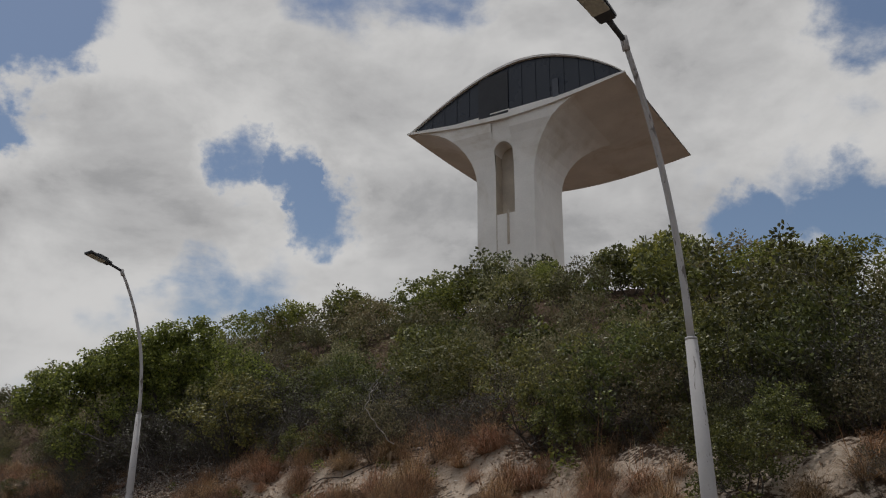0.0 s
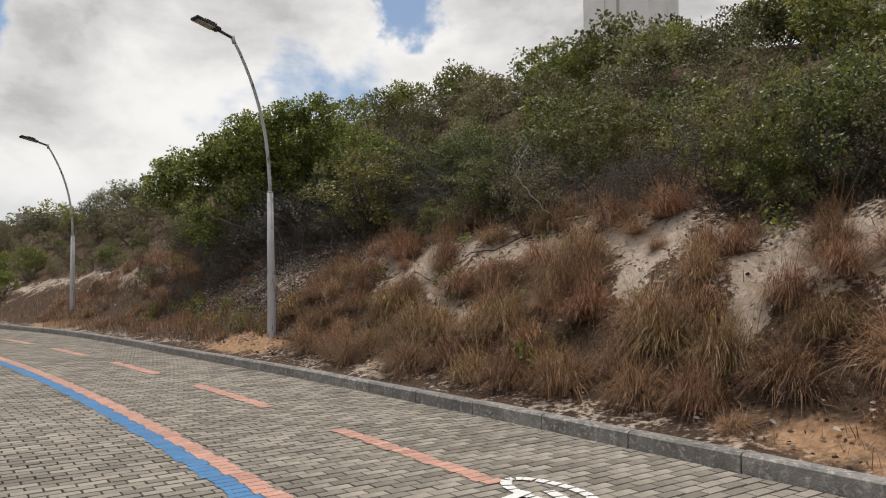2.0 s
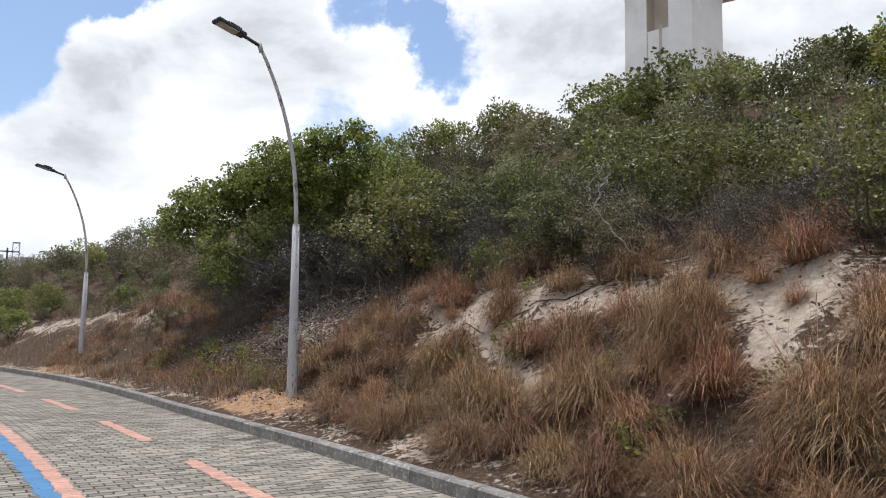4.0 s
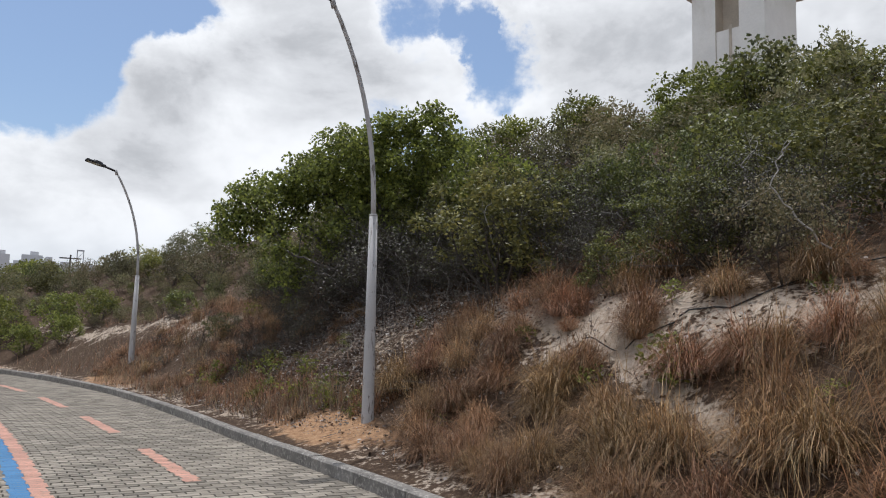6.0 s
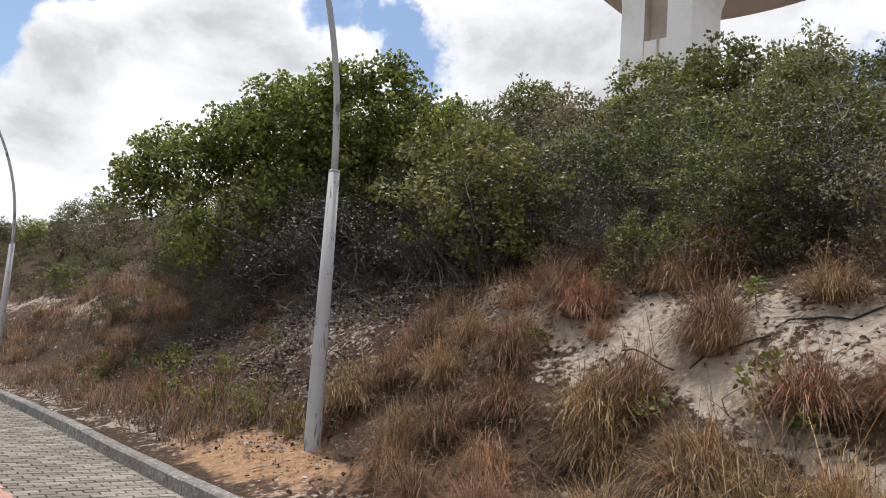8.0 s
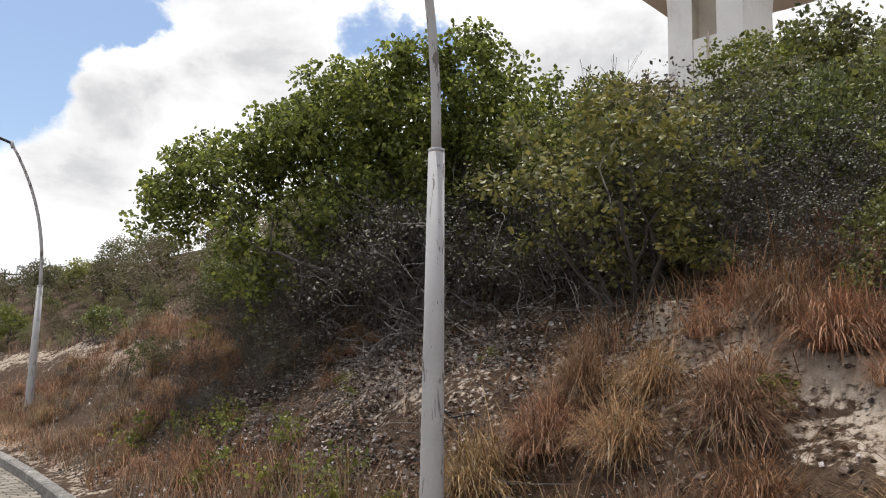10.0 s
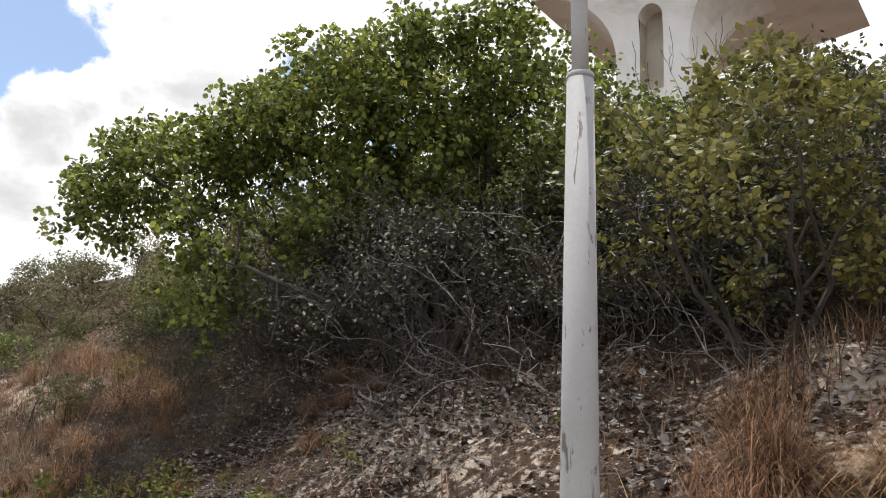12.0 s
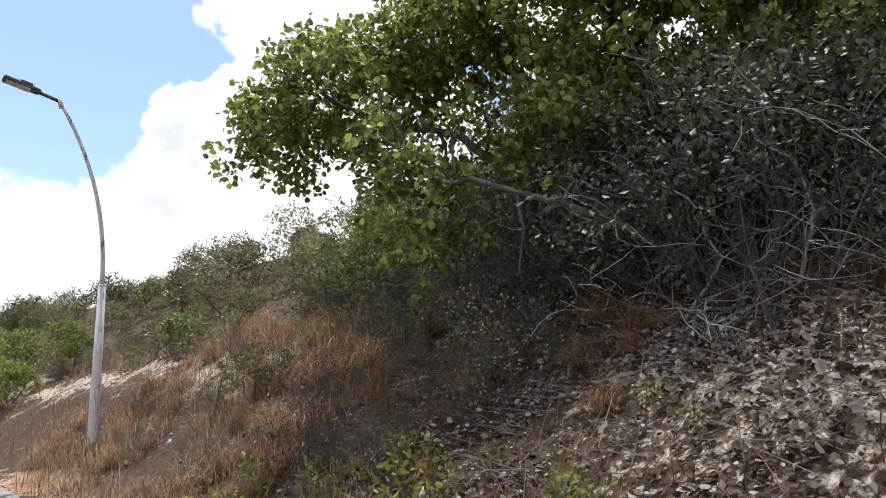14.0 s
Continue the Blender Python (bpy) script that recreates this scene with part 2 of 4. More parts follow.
BLADE = leaf_material("dry_grass_blade", [(0.075, 0.041, 0.02), (0.18, 0.10, 0.047), (0.33, 0.182, 0.086), (0.55, 0.355, 0.19)], 0.22, 0.6, 0.3)
STRAW = leaf_material("pale_straw_blade", [(0.085, 0.058, 0.036), (0.21, 0.15, 0.095), (0.42, 0.33, 0.215), (0.15, 0.135, 0.06)], 0.3, 0.6, 0.2)
HOSE = material("black_polythene", (0.02, 0.02, 0.02), 0.5, 10.0, 0.3, 90.0, 0.0)
CITY = material("hazy_rendered_wall", (0.50, 0.50, 0.52), 0.9, 0.05, 0.15, 1.0, 0.0, random_ob=0.2)
MAST = material("galvanised_lattice", (0.35, 0.35, 0.37), 0.6, 1.0, 0.1, 20.0, 0.0, metal=0.4)


# ---- plan: u runs along the kerb, off is the distance from its road face towards the dune ----
def kerb_line(u):
    """How far the kerb's road face lies along (1, 1)."""
    v = np.minimum(np.asarray(u, float), 42.0)
    s = 5.8 - 0.0048 * np.maximum(v - 7, 0) ** 2 - 0.006 * np.maximum(v - 23, 0) ** 2
    return s - 0.55 * np.maximum(np.asarray(u, float) - 42, 0)


def kerb_out(u):
    """How far the kerb stones stand out into the lane beyond the plain curve."""
    return np.interp(u, [5, 8, 10, 13, 15, 17, 19, 22, 26], [0, -0.08, -0.13, -0.19, -0.25, -0.24, -0.17, -0.06, 0])


def plan(u, off):
    s = kerb_line(u) + off
    return (s - u) * 0.70710678, (s + u) * 0.70710678


def plan_inverse(x, y):
    u, s = (y - x) * 0.70710678, (x + y) * 0.70710678
    return u, s - kerb_line(u)


def gully_at(u, off):
    """Washed runnels of bare sand that wind down between the tufts: 1 in the middle of one, 0 away from it."""
    a = np.interp(off, [1.3, 1.5, 1.9, 2.6, 3.0], [9.9, 10.1, 11.2, 12.7, 13.8])
    b = np.interp(off, [1.5, 1.9, 3.0], [6.6, 7.7, 8.2])
    c = np.interp(off, [1.7, 2.4, 2.8], [6.05, 6.3, 5.8])
    g = np.exp(-((u - a) / 0.25) ** 2) + np.exp(-((u - b) / 0.22) ** 2) + np.exp(-((u - c) / 0.18) ** 2)
    return np.clip(g, 0, 1) * np.clip((off - 1.15) / 0.3, 0, 1) * np.clip((3.3 - off) / 0.4, 0, 1)


PROFILE_D = [-4000, 0.0, 0.15, 0.5, 1.0, 2.2, 3.3, 4.5, 8.0, 14.0, 22.0, 27.0, 36.0, 60.0, 150.0, 500.0, 4000.0]
PROFILE_Z = [-0.03, -0.03, 0.10, 0.17, 0.38, 1.33, 2.02, 2.55, 4.2, 7.0, 10.4, 11.2, 11.4, 11.0, 8.0, 3.0, 0.0]


def height(u, off):
    u, off = np.asarray(u, float), np.asarray(off, float)
    z = np.interp(off - kerb_out(u) * np.clip(1 - off / 1.2, 0, 1), PROFILE_D, PROFILE_Z)
    fall = np.interp(u, [-400, -40, -8, 4, 12, 20, 28, 36, 55, 90, 200], [0.1, 0.4, 0.52, 0.68, 0.84, 0.98, 1.05, 0.86, 0.58, 0.4, 0.2])
    up = np.clip((off - 3.0) / 5.0, 0, 1)
    near = np.interp(u, [22, 27, 33, 60], [1.05, 0.98, 0.76, 0.6])
    z = z * np.where(off > 0.15, near * (1 - up) + np.minimum(fall, 1) * up, 1.0)
    z = z - 0.1 * gully_at(u, off)
    rough = np.clip((off - 0.6) / 1.5, 0, 1)
    x, y = plan(u, off)
    lump = 0.10 * np.sin(1.7 * x + 0.9 * y + 1.3) * np.sin(1.1 * y - 0.7 * x) + 0.06 * np.sin(3.9 * x + 1.0) * np.sin(3.3 * y + 2.2) + 0.03 * np.sin(8.1 * x - 2.0 * y) * np.sin(7.3 * y + x)
    wide = 0.35 * np.sin(0.31 * x + 0.2 * y + 0.6) * np.sin(0.27 * y - 0.1 * x + 1.0) * np.clip((off - 5) / 8, 0, 1)
    far = np.clip((np.hypot(x, y) - 90) / 220, 0, 1)
    z = z + 17.0 * far * far * (3 - 2 * far)
    return z + (lump + wide) * rough * np.clip(np.interp(off, [0, 60, 120], [1, 1, 0]), 0, 1)


def spot(u, off, lift=0.0):
    x, y = plan(u, off)
    return Vector((float(x), float(y), float(height(u, off)) + lift))


# ---- mesh helpers ----
def mesh_object(name, verts, faces, mats, parent=None, label="", smooth=False, mat_index=None):
    me = bpy.data.meshes.new(name)
    me.from_pydata([tuple(v) for v in verts], [], [tuple(f) for f in faces])
    for m in mats if isinstance(mats, (list, tuple)) else [mats]:
        me.materials.append(m)
    if mat_index is not None:
        me.polygons.foreach_set("material_index", np.asarray(mat_index, np.int32))
    if smooth:
        me.polygons.foreach_set("use_smooth", np.ones(len(me.polygons), bool))
    me.update()
    ob = new(name, me)
    if parent:
        ob.parent = parent
    if label:
        tagged(ob, label)
    return ob


def part(name, bm, mat, parent, label="", smooth=False):
    me = bpy.data.meshes.new(name)
    bm.to_mesh(me)
    bm.free()
    me.materials.append(mat)
    if smooth:
        me.polygons.foreach_set("use_smooth", np.ones(len(me.polygons), bool))
    ob = new(name, me)
    ob.parent = parent
    if label:
        tagged(ob, label)
    return ob


def thing(name, m, label, category, group="", kind=""):
    ob = new(name)
    ob.empty_display_size = 0.2
    ob.matrix_basis = m
    return tagged(ob, label, category, group, kind)


class Soup:
    """Collects vertices and faces of many small pieces."""

    def __init__(self):
        self.v, self.f = [], []

    def tube(self, points, radii, sides=5, cap=True):
        points = [Vector(p) for p in points]
        base = len(self.v)
        side = None
        for i, p in enumerate(points):
            ahead = (points[min(i + 1, len(points) - 1)] - points[max(i - 1, 0)]).normalized()
            if side is None:
                side = ahead.orthogonal().normalized()
            side = (side - ahead * side.dot(ahead)).normalized()
            other = ahead.cross(side)
            for k in range(sides):
                a = 2 * math.pi * k / sides
                self.v.append(p + (side * math.cos(a) + other * math.sin(a)) * radii[i])
        for i in range(len(points) - 1):
            for k in range(sides):
                a, b = base + i * sides + k, base + i * sides + (k + 1) % sides
                self.f.append((a, b, b + sides, a + sides))
        if cap:
            self.f.append(tuple(base + k for k in reversed(range(sides))))
            self.f.append(tuple(base + (len(points) - 1) * sides + k for k in range(sides)))

    def leaf(self, p, ahead, normal, length, width, corners=6):
        """One leaf: a pointed or rounded blade, cupped a little."""
        ahead = Vector(ahead).normalized()
        side = ahead.cross(normal)
        side = side.normalized() if side.length > 1e-4 else ahead.orthogonal().normalized()
        nor = side.cross(ahead)
        b = len(self.v)
        if corners == 4:
            self.v += [p, p + ahead * length * 0.55 + side * width * 0.5, p + ahead * length + nor * length * 0.1, p + ahead * length * 0.55 - side * width * 0.5]
            self.f.append((b, b + 1, b + 2, b + 3))
        else:
            cup = nor * width * 0.14
            self.v += [p, p + ahead * length * 0.3 + side * width * 0.46 + cup, p + ahead * length * 0.75 + side * width * 0.42 + cup, p + ahead * length,
                       p + ahead * length * 0.75 - side * width * 0.42 + cup, p + ahead * length * 0.3 - side * width * 0.46 + cup]
            self.f += [(b, b + 1, b + 2, b + 3), (b, b + 3, b + 4, b + 5)]

    def blade(self, p, lean, length, width, droop):
        """A grass blade that bends over along its length."""
        lean = Vector(lean)
        side = lean.cross(Vector((0, 0, 1)))
        side = side.normalized() * width * 0.5 if side.length > 1e-4 else Vector((width * 0.5, 0, 0))
        q = p + lean * length * 0.4
        w = (lean - Vector((0, 0, droop * 0.45))).normalized()
        r = q + w * length * 0.33
        t = r + (w - Vector((0, 0, droop * 0.6))).normalized() * length * 0.27
        b = len(self.v)
        self.v += [p - side, p + side, q - side * 0.85, q + side * 0.85, r - side * 0.6, r + side * 0.6, t]
        self.f += [(b, b + 1, b + 3, b + 2), (b + 2, b + 3, b + 5, b + 4), (b + 4, b + 5, b + 6)]

    def strand(self, p, lean, length, width, fall):
        """A grass stem that arches over under its own weight, in four steps."""
        w = Vector(lean).normalized()
        side = w.cross(Vector((0, 0, 1)))
        side = side.normalized() * width * 0.5 if side.length > 1e-3 else Vector((width * 0.5, 0, 0))
        b, q = len(self.v), Vector(p)
        for i, k in enumerate((1.0, 0.95, 0.8, 0.55)):
            self.v += [q - side * k, q + side * k]
            q = q + w * length * (0.34, 0.28, 0.22, 0.16)[i]
            w = (w - Vector((0, 0, fall * (0.3, 0.5, 0.7, 0.7)[i]))).normalized()
        self.v.append(q)
        self.f += [(b, b + 1, b + 3, b + 2), (b + 2, b + 3, b + 5, b + 4), (b + 4, b + 5, b + 7, b + 6), (b + 6, b + 7, b + 8)]

    def box(self, c, sx, sy, sz, turn=0.0, open_bottom=False):
        b = len(self.v)
        ca, sa = math.cos(turn), math.sin(turn)
        for dz in (-1, 1):
            for dx, dy in ((-1, -1), (1, -1), (1, 1), (-1, 1)):
                x, y = dx * sx / 2, dy * sy / 2
                self.v.append(Vector((c[0] + x * ca - y * sa, c[1] + x * sa + y * ca, c[2] + dz * sz / 2)))
        self.f += [(b + 4, b + 5, b + 6, b + 7), (b, b + 1, b + 5, b + 4), (b + 1, b + 2, b + 6, b + 5), (b + 2, b + 3, b + 7, b + 6), (b + 3, b, b + 4, b + 7)]
        if not open_bottom:
            self.f.append((b + 3, b + 2, b + 1, b))

    def make(self, name, mats, parent=None, label="", smooth=False):
        return mesh_object(name, self.v, self.f, mats, parent, label, smooth)


RNG = random.Random(7)


def rand_dir(rng, up=0.0):
    v = Vector((rng.gauss(0, 1), rng.gauss(0, 1), rng.gauss(0, 1) + up))
    return v.normalized()


# ---- ground: one sheet out to the horizon ----
def sandy_at(u, off):
    """How bare the sand lies: the worn band above the grass, washed gullies, open patches further on, and sunlit ground
    painted as sand under the tree.
    """
    band = np.exp(-((off - 2.8 - 0.25 * np.sin(u * 0.9)) / 0.62) ** 2) * np.interp(u, [-6, 2, 14.5, 16, 23, 25, 33, 40], [0.6, 0.66, 0.64, 0.12, 0.12, 0.5, 0.5, 0.1])
    gully = gully_at(u, off)
    # pale patch under the tree: some bare sand, and sunlight put into the colour
    tree = 0.46 * np.exp(-((u - 17.2) / 1.7) ** 2 - ((off - 2.3) / 0.7) ** 2)
    strip = 0.36 * np.exp(-((off - 0.35) / 0.3) ** 2)
    return np.clip(band + 0.95 * gully + tree + strip + 0.1, 0, 1)


def build_ground():
    us = np.concatenate([[-3000, -900, -300, -120, -60, -35, -22], np.arange(-14, 2, 0.8), np.arange(2, 26, 0.16), np.arange(26, 44, 0.5), np.arange(44, 90, 2.5), [100, 120, 160, 230, 400, 900, 3000]])
    offs = np.concatenate([[-3000, -900, -250, -80, -30, -14, -8, -4, -1, -0.32, -0.22, -0.14, -0.06, 0.0, 0.07, 0.16], np.arange(0.3, 6, 0.14), np.arange(6, 14, 0.4), np.arange(14, 40, 1.2), [45, 52, 60, 75, 95, 120, 160, 250, 500, 1200, 3000]])
    U, O = np.meshgrid(us, offs, indexing="ij")
    X, Y = plan(U, O)
    Z = height(U, O)
    nu, no = U.shape
    verts = np.stack([X, Y, Z], -1).reshape(-1, 3)
    idx = np.arange(nu * no).reshape(nu, no)
    faces = np.stack([idx[:-1, :-1], idx[:-1, 1:], idx[1:, 1:], idx[1:, :-1]], -1).reshape(-1, 4)[:, ::-1]
    ob = mesh_object("ground", verts.tolist(), faces.tolist(), SOIL, smooth=True)
    sandy = sandy_at(U, O).ravel()
    rusty = (np.exp(-((O - 0.55) / 0.55) ** 2) * (0.3 + 0.6 * np.exp(-((U - 15.4) / 1.4) ** 2) + 0.4 * np.exp(-((U - 4.2) / 1.2) ** 2) + 0.4 * np.exp(-((U - 26.5) / 1.5) ** 2))).ravel()
    for name, vals in (("sandy", sandy), ("rusty", rusty)):
        ob.data.attributes.new(name, "FLOAT", "POINT").data.foreach_set("value", vals.astype(np.float32))
    tagged(ob, "sandy dune slope with pale sand, rusty soil and dark litter", "ground", kind="structure")
    return ob


GROUND = build_ground()


# ---- road bed, kerb ----
def build_road_bed():
    us = np.concatenate([np.arange(-40, 4, 4.0), np.arange(4, 44, 1.0), [50, 60, 80, 120]])
    verts, faces = [], []
    for u in us:
        for off in (-9.0, 0.0):
            x, y = plan(u, off)
            verts.append((float(x), float(y), -0.012))
    for i in range(len(us) - 1):
        faces.append((2 * i, 2 * i + 2, 2 * i + 3, 2 * i + 1))
    ob = mesh_object("road", verts, [f[::-1] for f in faces], JOINT)
    return tagged(ob, "block-paved park lane with dark sandy joints", "road", kind="structure")


ROAD = build_road_bed()


def build_kerb():
    kerb = thing("kerb", Matrix.Identity(4), "weathered grey concrete kerb stones along the paved lane", "kerb", kind="structure")
    u = -12.0
    k = 0
    rng = random.Random(3)
    while u < 60:
        long = 1.0
        a, b = u + 0.006, u + long - 0.006
        v = []
        n = 3
        lift = rng.uniform(-0.006, 0.006)
        for i in range(n + 1):
            uu = a + (b - a) * i / n
            for off, z in ((0.0, -0.05), (0.0, 0.118), (0.022, 0.135), (0.128, 0.135), (0.14, 0.122), (0.14, -0.05)):
                x, y = plan(uu, off + kerb_out(uu))
                v.append((float(x), float(y), z + lift + rng.uniform(-0.002, 0.002)))
        f = []
        for i in range(n):
            for j in range(5):
                p = i * 6 + j
                f.append((p, p + 1, p + 7, p + 6))
        f += [tuple(reversed(range(6))), tuple(range(n * 6, n * 6 + 6))]
        mesh_object("kerb_stone", v, f, KERB, kerb)
        u += long
    return kerb


build_kerb()


# ---- street lamps ----
def build_lamp():
    lamp = thing("street_lamp", Matrix.Identity(4), "grey painted steel street lamp with curved arm and LED head", "street lamp", "street lamps along the lane")
    s = Soup()
    s.tube([(0, 0, -0.3), (0, 0, 0.0), (0, 0, 1.4), (0, 0, 2.69)], [0.082, 0.08, 0.067, 0.053], 20)
    s.make("lower_pole", POLE, lamp, smooth=True)
    s = Soup()
    s.tube([(0, 0, 2.67), (0, 0, 2.693), (0, 0, 2.70)], [0.0545, 0.053, 0.036], 20)
    s.make("collar", POLE, lamp, smooth=True)
    s = Soup()
    pts, rad = [], []
    for i in range(13):
        t = i / 12
        pts.append((0.05 * t + 0.69 * t ** 2.4, 0, 2.68 + 2.68 * t))
        rad.append(0.034 - 0.008 * t)
    s.tube(pts, rad, 14)
    arm = s.make("curved_arm", POLE, lamp, smooth=True)
    s = Soup()
    s.tube([(0.71, 0, 5.27), (0.75, 0, 5.40)], [0.036, 0.036], 12)
    s.make("end_socket", POLE, lamp, smooth=True)
    s = Soup()
    s.tube([(0.735, 0, 5.36), (0.91, 0, 5.41), (1.01, 0, 5.44)], [0.027, 0.027, 0.03], 10)
    s.make("bracket", LAMP_BODY, lamp, smooth=True)
    bm = bmesh.new()
    bmesh.ops.create_cube(bm, size=1.0)
    bmesh.ops.scale(bm, vec=(0.50, 0.235, 0.055), verts=bm.verts)
    for v in bm.verts:
        if v.co.x < 0:
            v.co.y *= 0.72
    bmesh.ops.bevel(bm, geom=bm.edges[:], offset=0.014, segments=2, affect="EDGES")
    tilt = Matrix.Translation((1.25, 0, 5.50)) @ Matrix.Rotation(radians(-13), 4, "Y")
    bmesh.ops.transform(bm, matrix=tilt, verts=bm.verts)
    head = part("lamp_head", bm, LAMP_BODY, lamp, "dark cast aluminium lamp head")
    bm = bmesh.new()
    bmesh.ops.create_cube(bm, size=1.0, matrix=tilt @ Matrix.Translation((0.04, 0, -0.029)) @ Matrix.Diagonal((0.32, 0.175, 0.008, 1)))
    part("led_panel", bm, LAMP_LENS, head, "pale LED panel")
    for k in range(7):
        bm = bmesh.new()
        bmesh.ops.create_cube(bm, size=1.0, matrix=tilt @ Matrix.Translation((-0.15 + 0.035 * k, 0, 0.046)) @ Matrix.Diagonal((0.008, 0.13, 0.04, 1)))
        part("cooling_fin", bm, LAMP_BODY, head)
    bm = bmesh.new()
    bmesh.ops.create_cube(bm, size=1.0, matrix=tilt @ Matrix.Translation((-0.05, 0, 0.045)) @ Matrix.Diagonal((0.16, 0.11, 0.045, 1)))
    part("driver_box", bm, LAMP_BODY, head)
    return lamp


LAMP = build_lamp()
LAMP_SPOTS = [(2.445, 7.20, 0.17, -128), (-6.06, 15.11, 0.30, -122), (-15.85, 22.95, 0.15, -125), (-32.0, 33.0, 0.6, -150)]
for i, (x, y, z, turn) in enumerate(LAMP_SPOTS):
    m = pose(x, y, z, 0, 0, turn)
    if i == 0:
        LAMP.matrix_basis = Matrix.Translation((x, y, z)) @ Matrix.Rotation(radians(-1.35), 4, "Y") @ pose(0, 0, 0, 0, 0, turn)
    else:
        copy_thing(LAMP, m if i > 1 else Matrix.Translation((x, y, z)) @ Matrix.Rotation(radians(-0.7), 4, "Y") @ pose(0, 0, 0, 0, 0, turn))


# ---- the tower on the crest ----
def build_tower():
    H, E = 47.0, Vector((0.56, 0.39, 1.49))
    A = E + Vector((-0.218, 2.013, 1.0)) * H
    B = E + Vector((0.357, 1.70, 1.0)) * H
    C = E + Vector((0.649, 2.18, 1.0)) * H
    along, back = (B - A).normalized(), (C - B).normalized()
    wide, deep = (B - A).length, (C - B).length
    base_z = 9.0
    m = Matrix.Translation((A.x, A.y, 0)) @ Matrix(((along.x, back.x, 0, 0), (along.y, back.y, 0, 0), (0, 0, 1, 0), (0, 0, 0, 1)))
    tower = thing("observation_tower", m, "white concrete tower with an eye-shaped glazed gallery above the dune", "tower")
    zt = A.z

    def rise(t):
        return 0.128 * H * (1 - abs(2 * t ** 1.18 - 1) ** 1.8) ** 0.92

    def sag(t):
        return -0.032 * H * math.sin(math.pi * t)

    n = 32
    # roof shell with thickness
    v, f = [], []
    for i in range(n + 1):
        t = i / n
        for y in (-0.12, deep + 0.12):
            for lift in (0.0, 0.3):
                v.append((t * wide, y, zt + rise(t) + lift * (0.35 + 0.65 * math.sin(math.pi * t))))
    for i in range(n):
        p = i * 4
        f += [(p + 1, p + 3, p + 7, p + 5), (p, p + 4, p + 6, p + 2), (p, p + 1, p + 5, p + 4), (p + 2, p + 6, p + 7, p + 3)]
    mesh_object("roof", v, [q[::-1] for q in f], TOWER_WHITE, tower, smooth=False)
    # floor slab with a raised lip and a curved soffit
    v, f = [], []
    ny = 10
    for i in range(n + 1):
        t = i / n
        for j in range(ny + 1):
            q = j / ny
            v.append((t * wide, q * deep, zt + sag(t) - 0.25 * math.sin(math.pi * q)))
    for i in range(n):
        for j in range(ny):
            p = i * (ny + 1) + j
            f.append((p, p + 1, p + ny + 2, p + ny + 1))
    mesh_object("soffit", v, f, TOWER_WHITE, tower, "stained cream soffit", smooth=True)
    v, f = [], []
    for i in range(n + 1):
        t = i / n
        for y in (-0.25, 0.35):
            for z in (0.0, 0.6):
                v.append((t * wide, y, zt + sag(t) + z * math.sin(math.pi * min(max(t, 0.01), 0.99)) ** 0.3))
    for i in range(n):
        p = i * 4
        f += [(p, p + 4, p + 5, p + 1), (p + 1, p + 5, p + 7, p + 3), (p + 2, p + 3, p + 7, p + 6), (p, p + 2, p + 6, p + 4)]
    mesh_object("parapet", v, f, TOWER_WHITE, tower)
    # glazing panes, one between each pair of mullions
    for y, flip in ((0.25, False), (deep - 0.25, True)):
        for k in range(16):
            a, b = k / 16, (k + 1) / 16
            q = [(a * wide, y, zt + sag(a)), (b * wide, y, zt + sag(b)), (b * wide, y, zt + rise(b)), (a * wide, y, zt + rise(a))]
            mesh_object("pane", q, [(3, 2, 1, 0) if flip else (0, 1, 2, 3)], TOWER_GLASS, tower)
            if not flip and k:
                s = Soup()
                s.tube([(a * wide, y - 0.06, zt + sag(a)), (a * wide, y - 0.06, zt + rise(a))], [0.03, 0.03], 4)
                s.make("mullion", TOWER_GLASS, tower)
    # inside, a lift core and a column show through as lighter bands
    for t0, t1, mat in ((0.36, 0.50, TOWER_DIRT), (0.70, 0.725, TOWER_WHITE)):
        s = Soup()
        c = (t0 + t1) / 2
        s.box((c * wide, 0.14, zt + (sag(c) + (rise(c) * 0.97 if t1 - t0 > 0.1 else 2.2)) / 2), (t1 - t0) * wide, 0.1, (rise(c) * 0.97 if t1 - t0 > 0.1 else 2.4) - sag(c) - 0.4)
        s.make("gallery_panel", material("smoked_panel", (0.035, 0.036, 0.04), 0.4, 0.5, 0.2, 4.0, 0.0) if t1 - t0 > 0.1 else material("pale_post", (0.09, 0.10, 0.12), 0.6, 0.5, 0.2, 4.0, 0.0), tower)
    # shaft: two front piers with a round-headed slot between, flaring into the soffit
    side = 8.0
    cx, cy = 0.46 * wide, 0.2 * deep
    half = side / 2
    levels = [(base_z - 3, 0.0)] + [(zt - 9.5, 0.0)] + [(zt - 9.5 + 9.2 * math.sin(a), 9.5 * (1 - math.cos(a))) for a in [radians(d) for d in range(8, 91, 8)]]

    def ring(z, grow, y0=0.0):
        fwd = min(grow * 0.35, cy - half - 0.1) if cy > half else 0.0
        return [(cx - half - grow, cy - half - fwd, z), (cx + half + grow, cy - half - fwd, z), (cx + half + grow, cy + half + grow, z), (cx - half - grow, cy + half + grow, z)]

    slot, slot_top, slot_low = 1.3, zt - 4.2, zt - 13.6
    v, f = [], []
    rings = []
    for z, g in levels:
        p = ring(z, g)
        front = p[0][1]
        mid = [(cx - slot, front, z), (cx + slot, front, z)]
        rings.append([p[0], mid[0], mid[1], p[1], p[2], p[3]])
    for r in rings:
        v += r
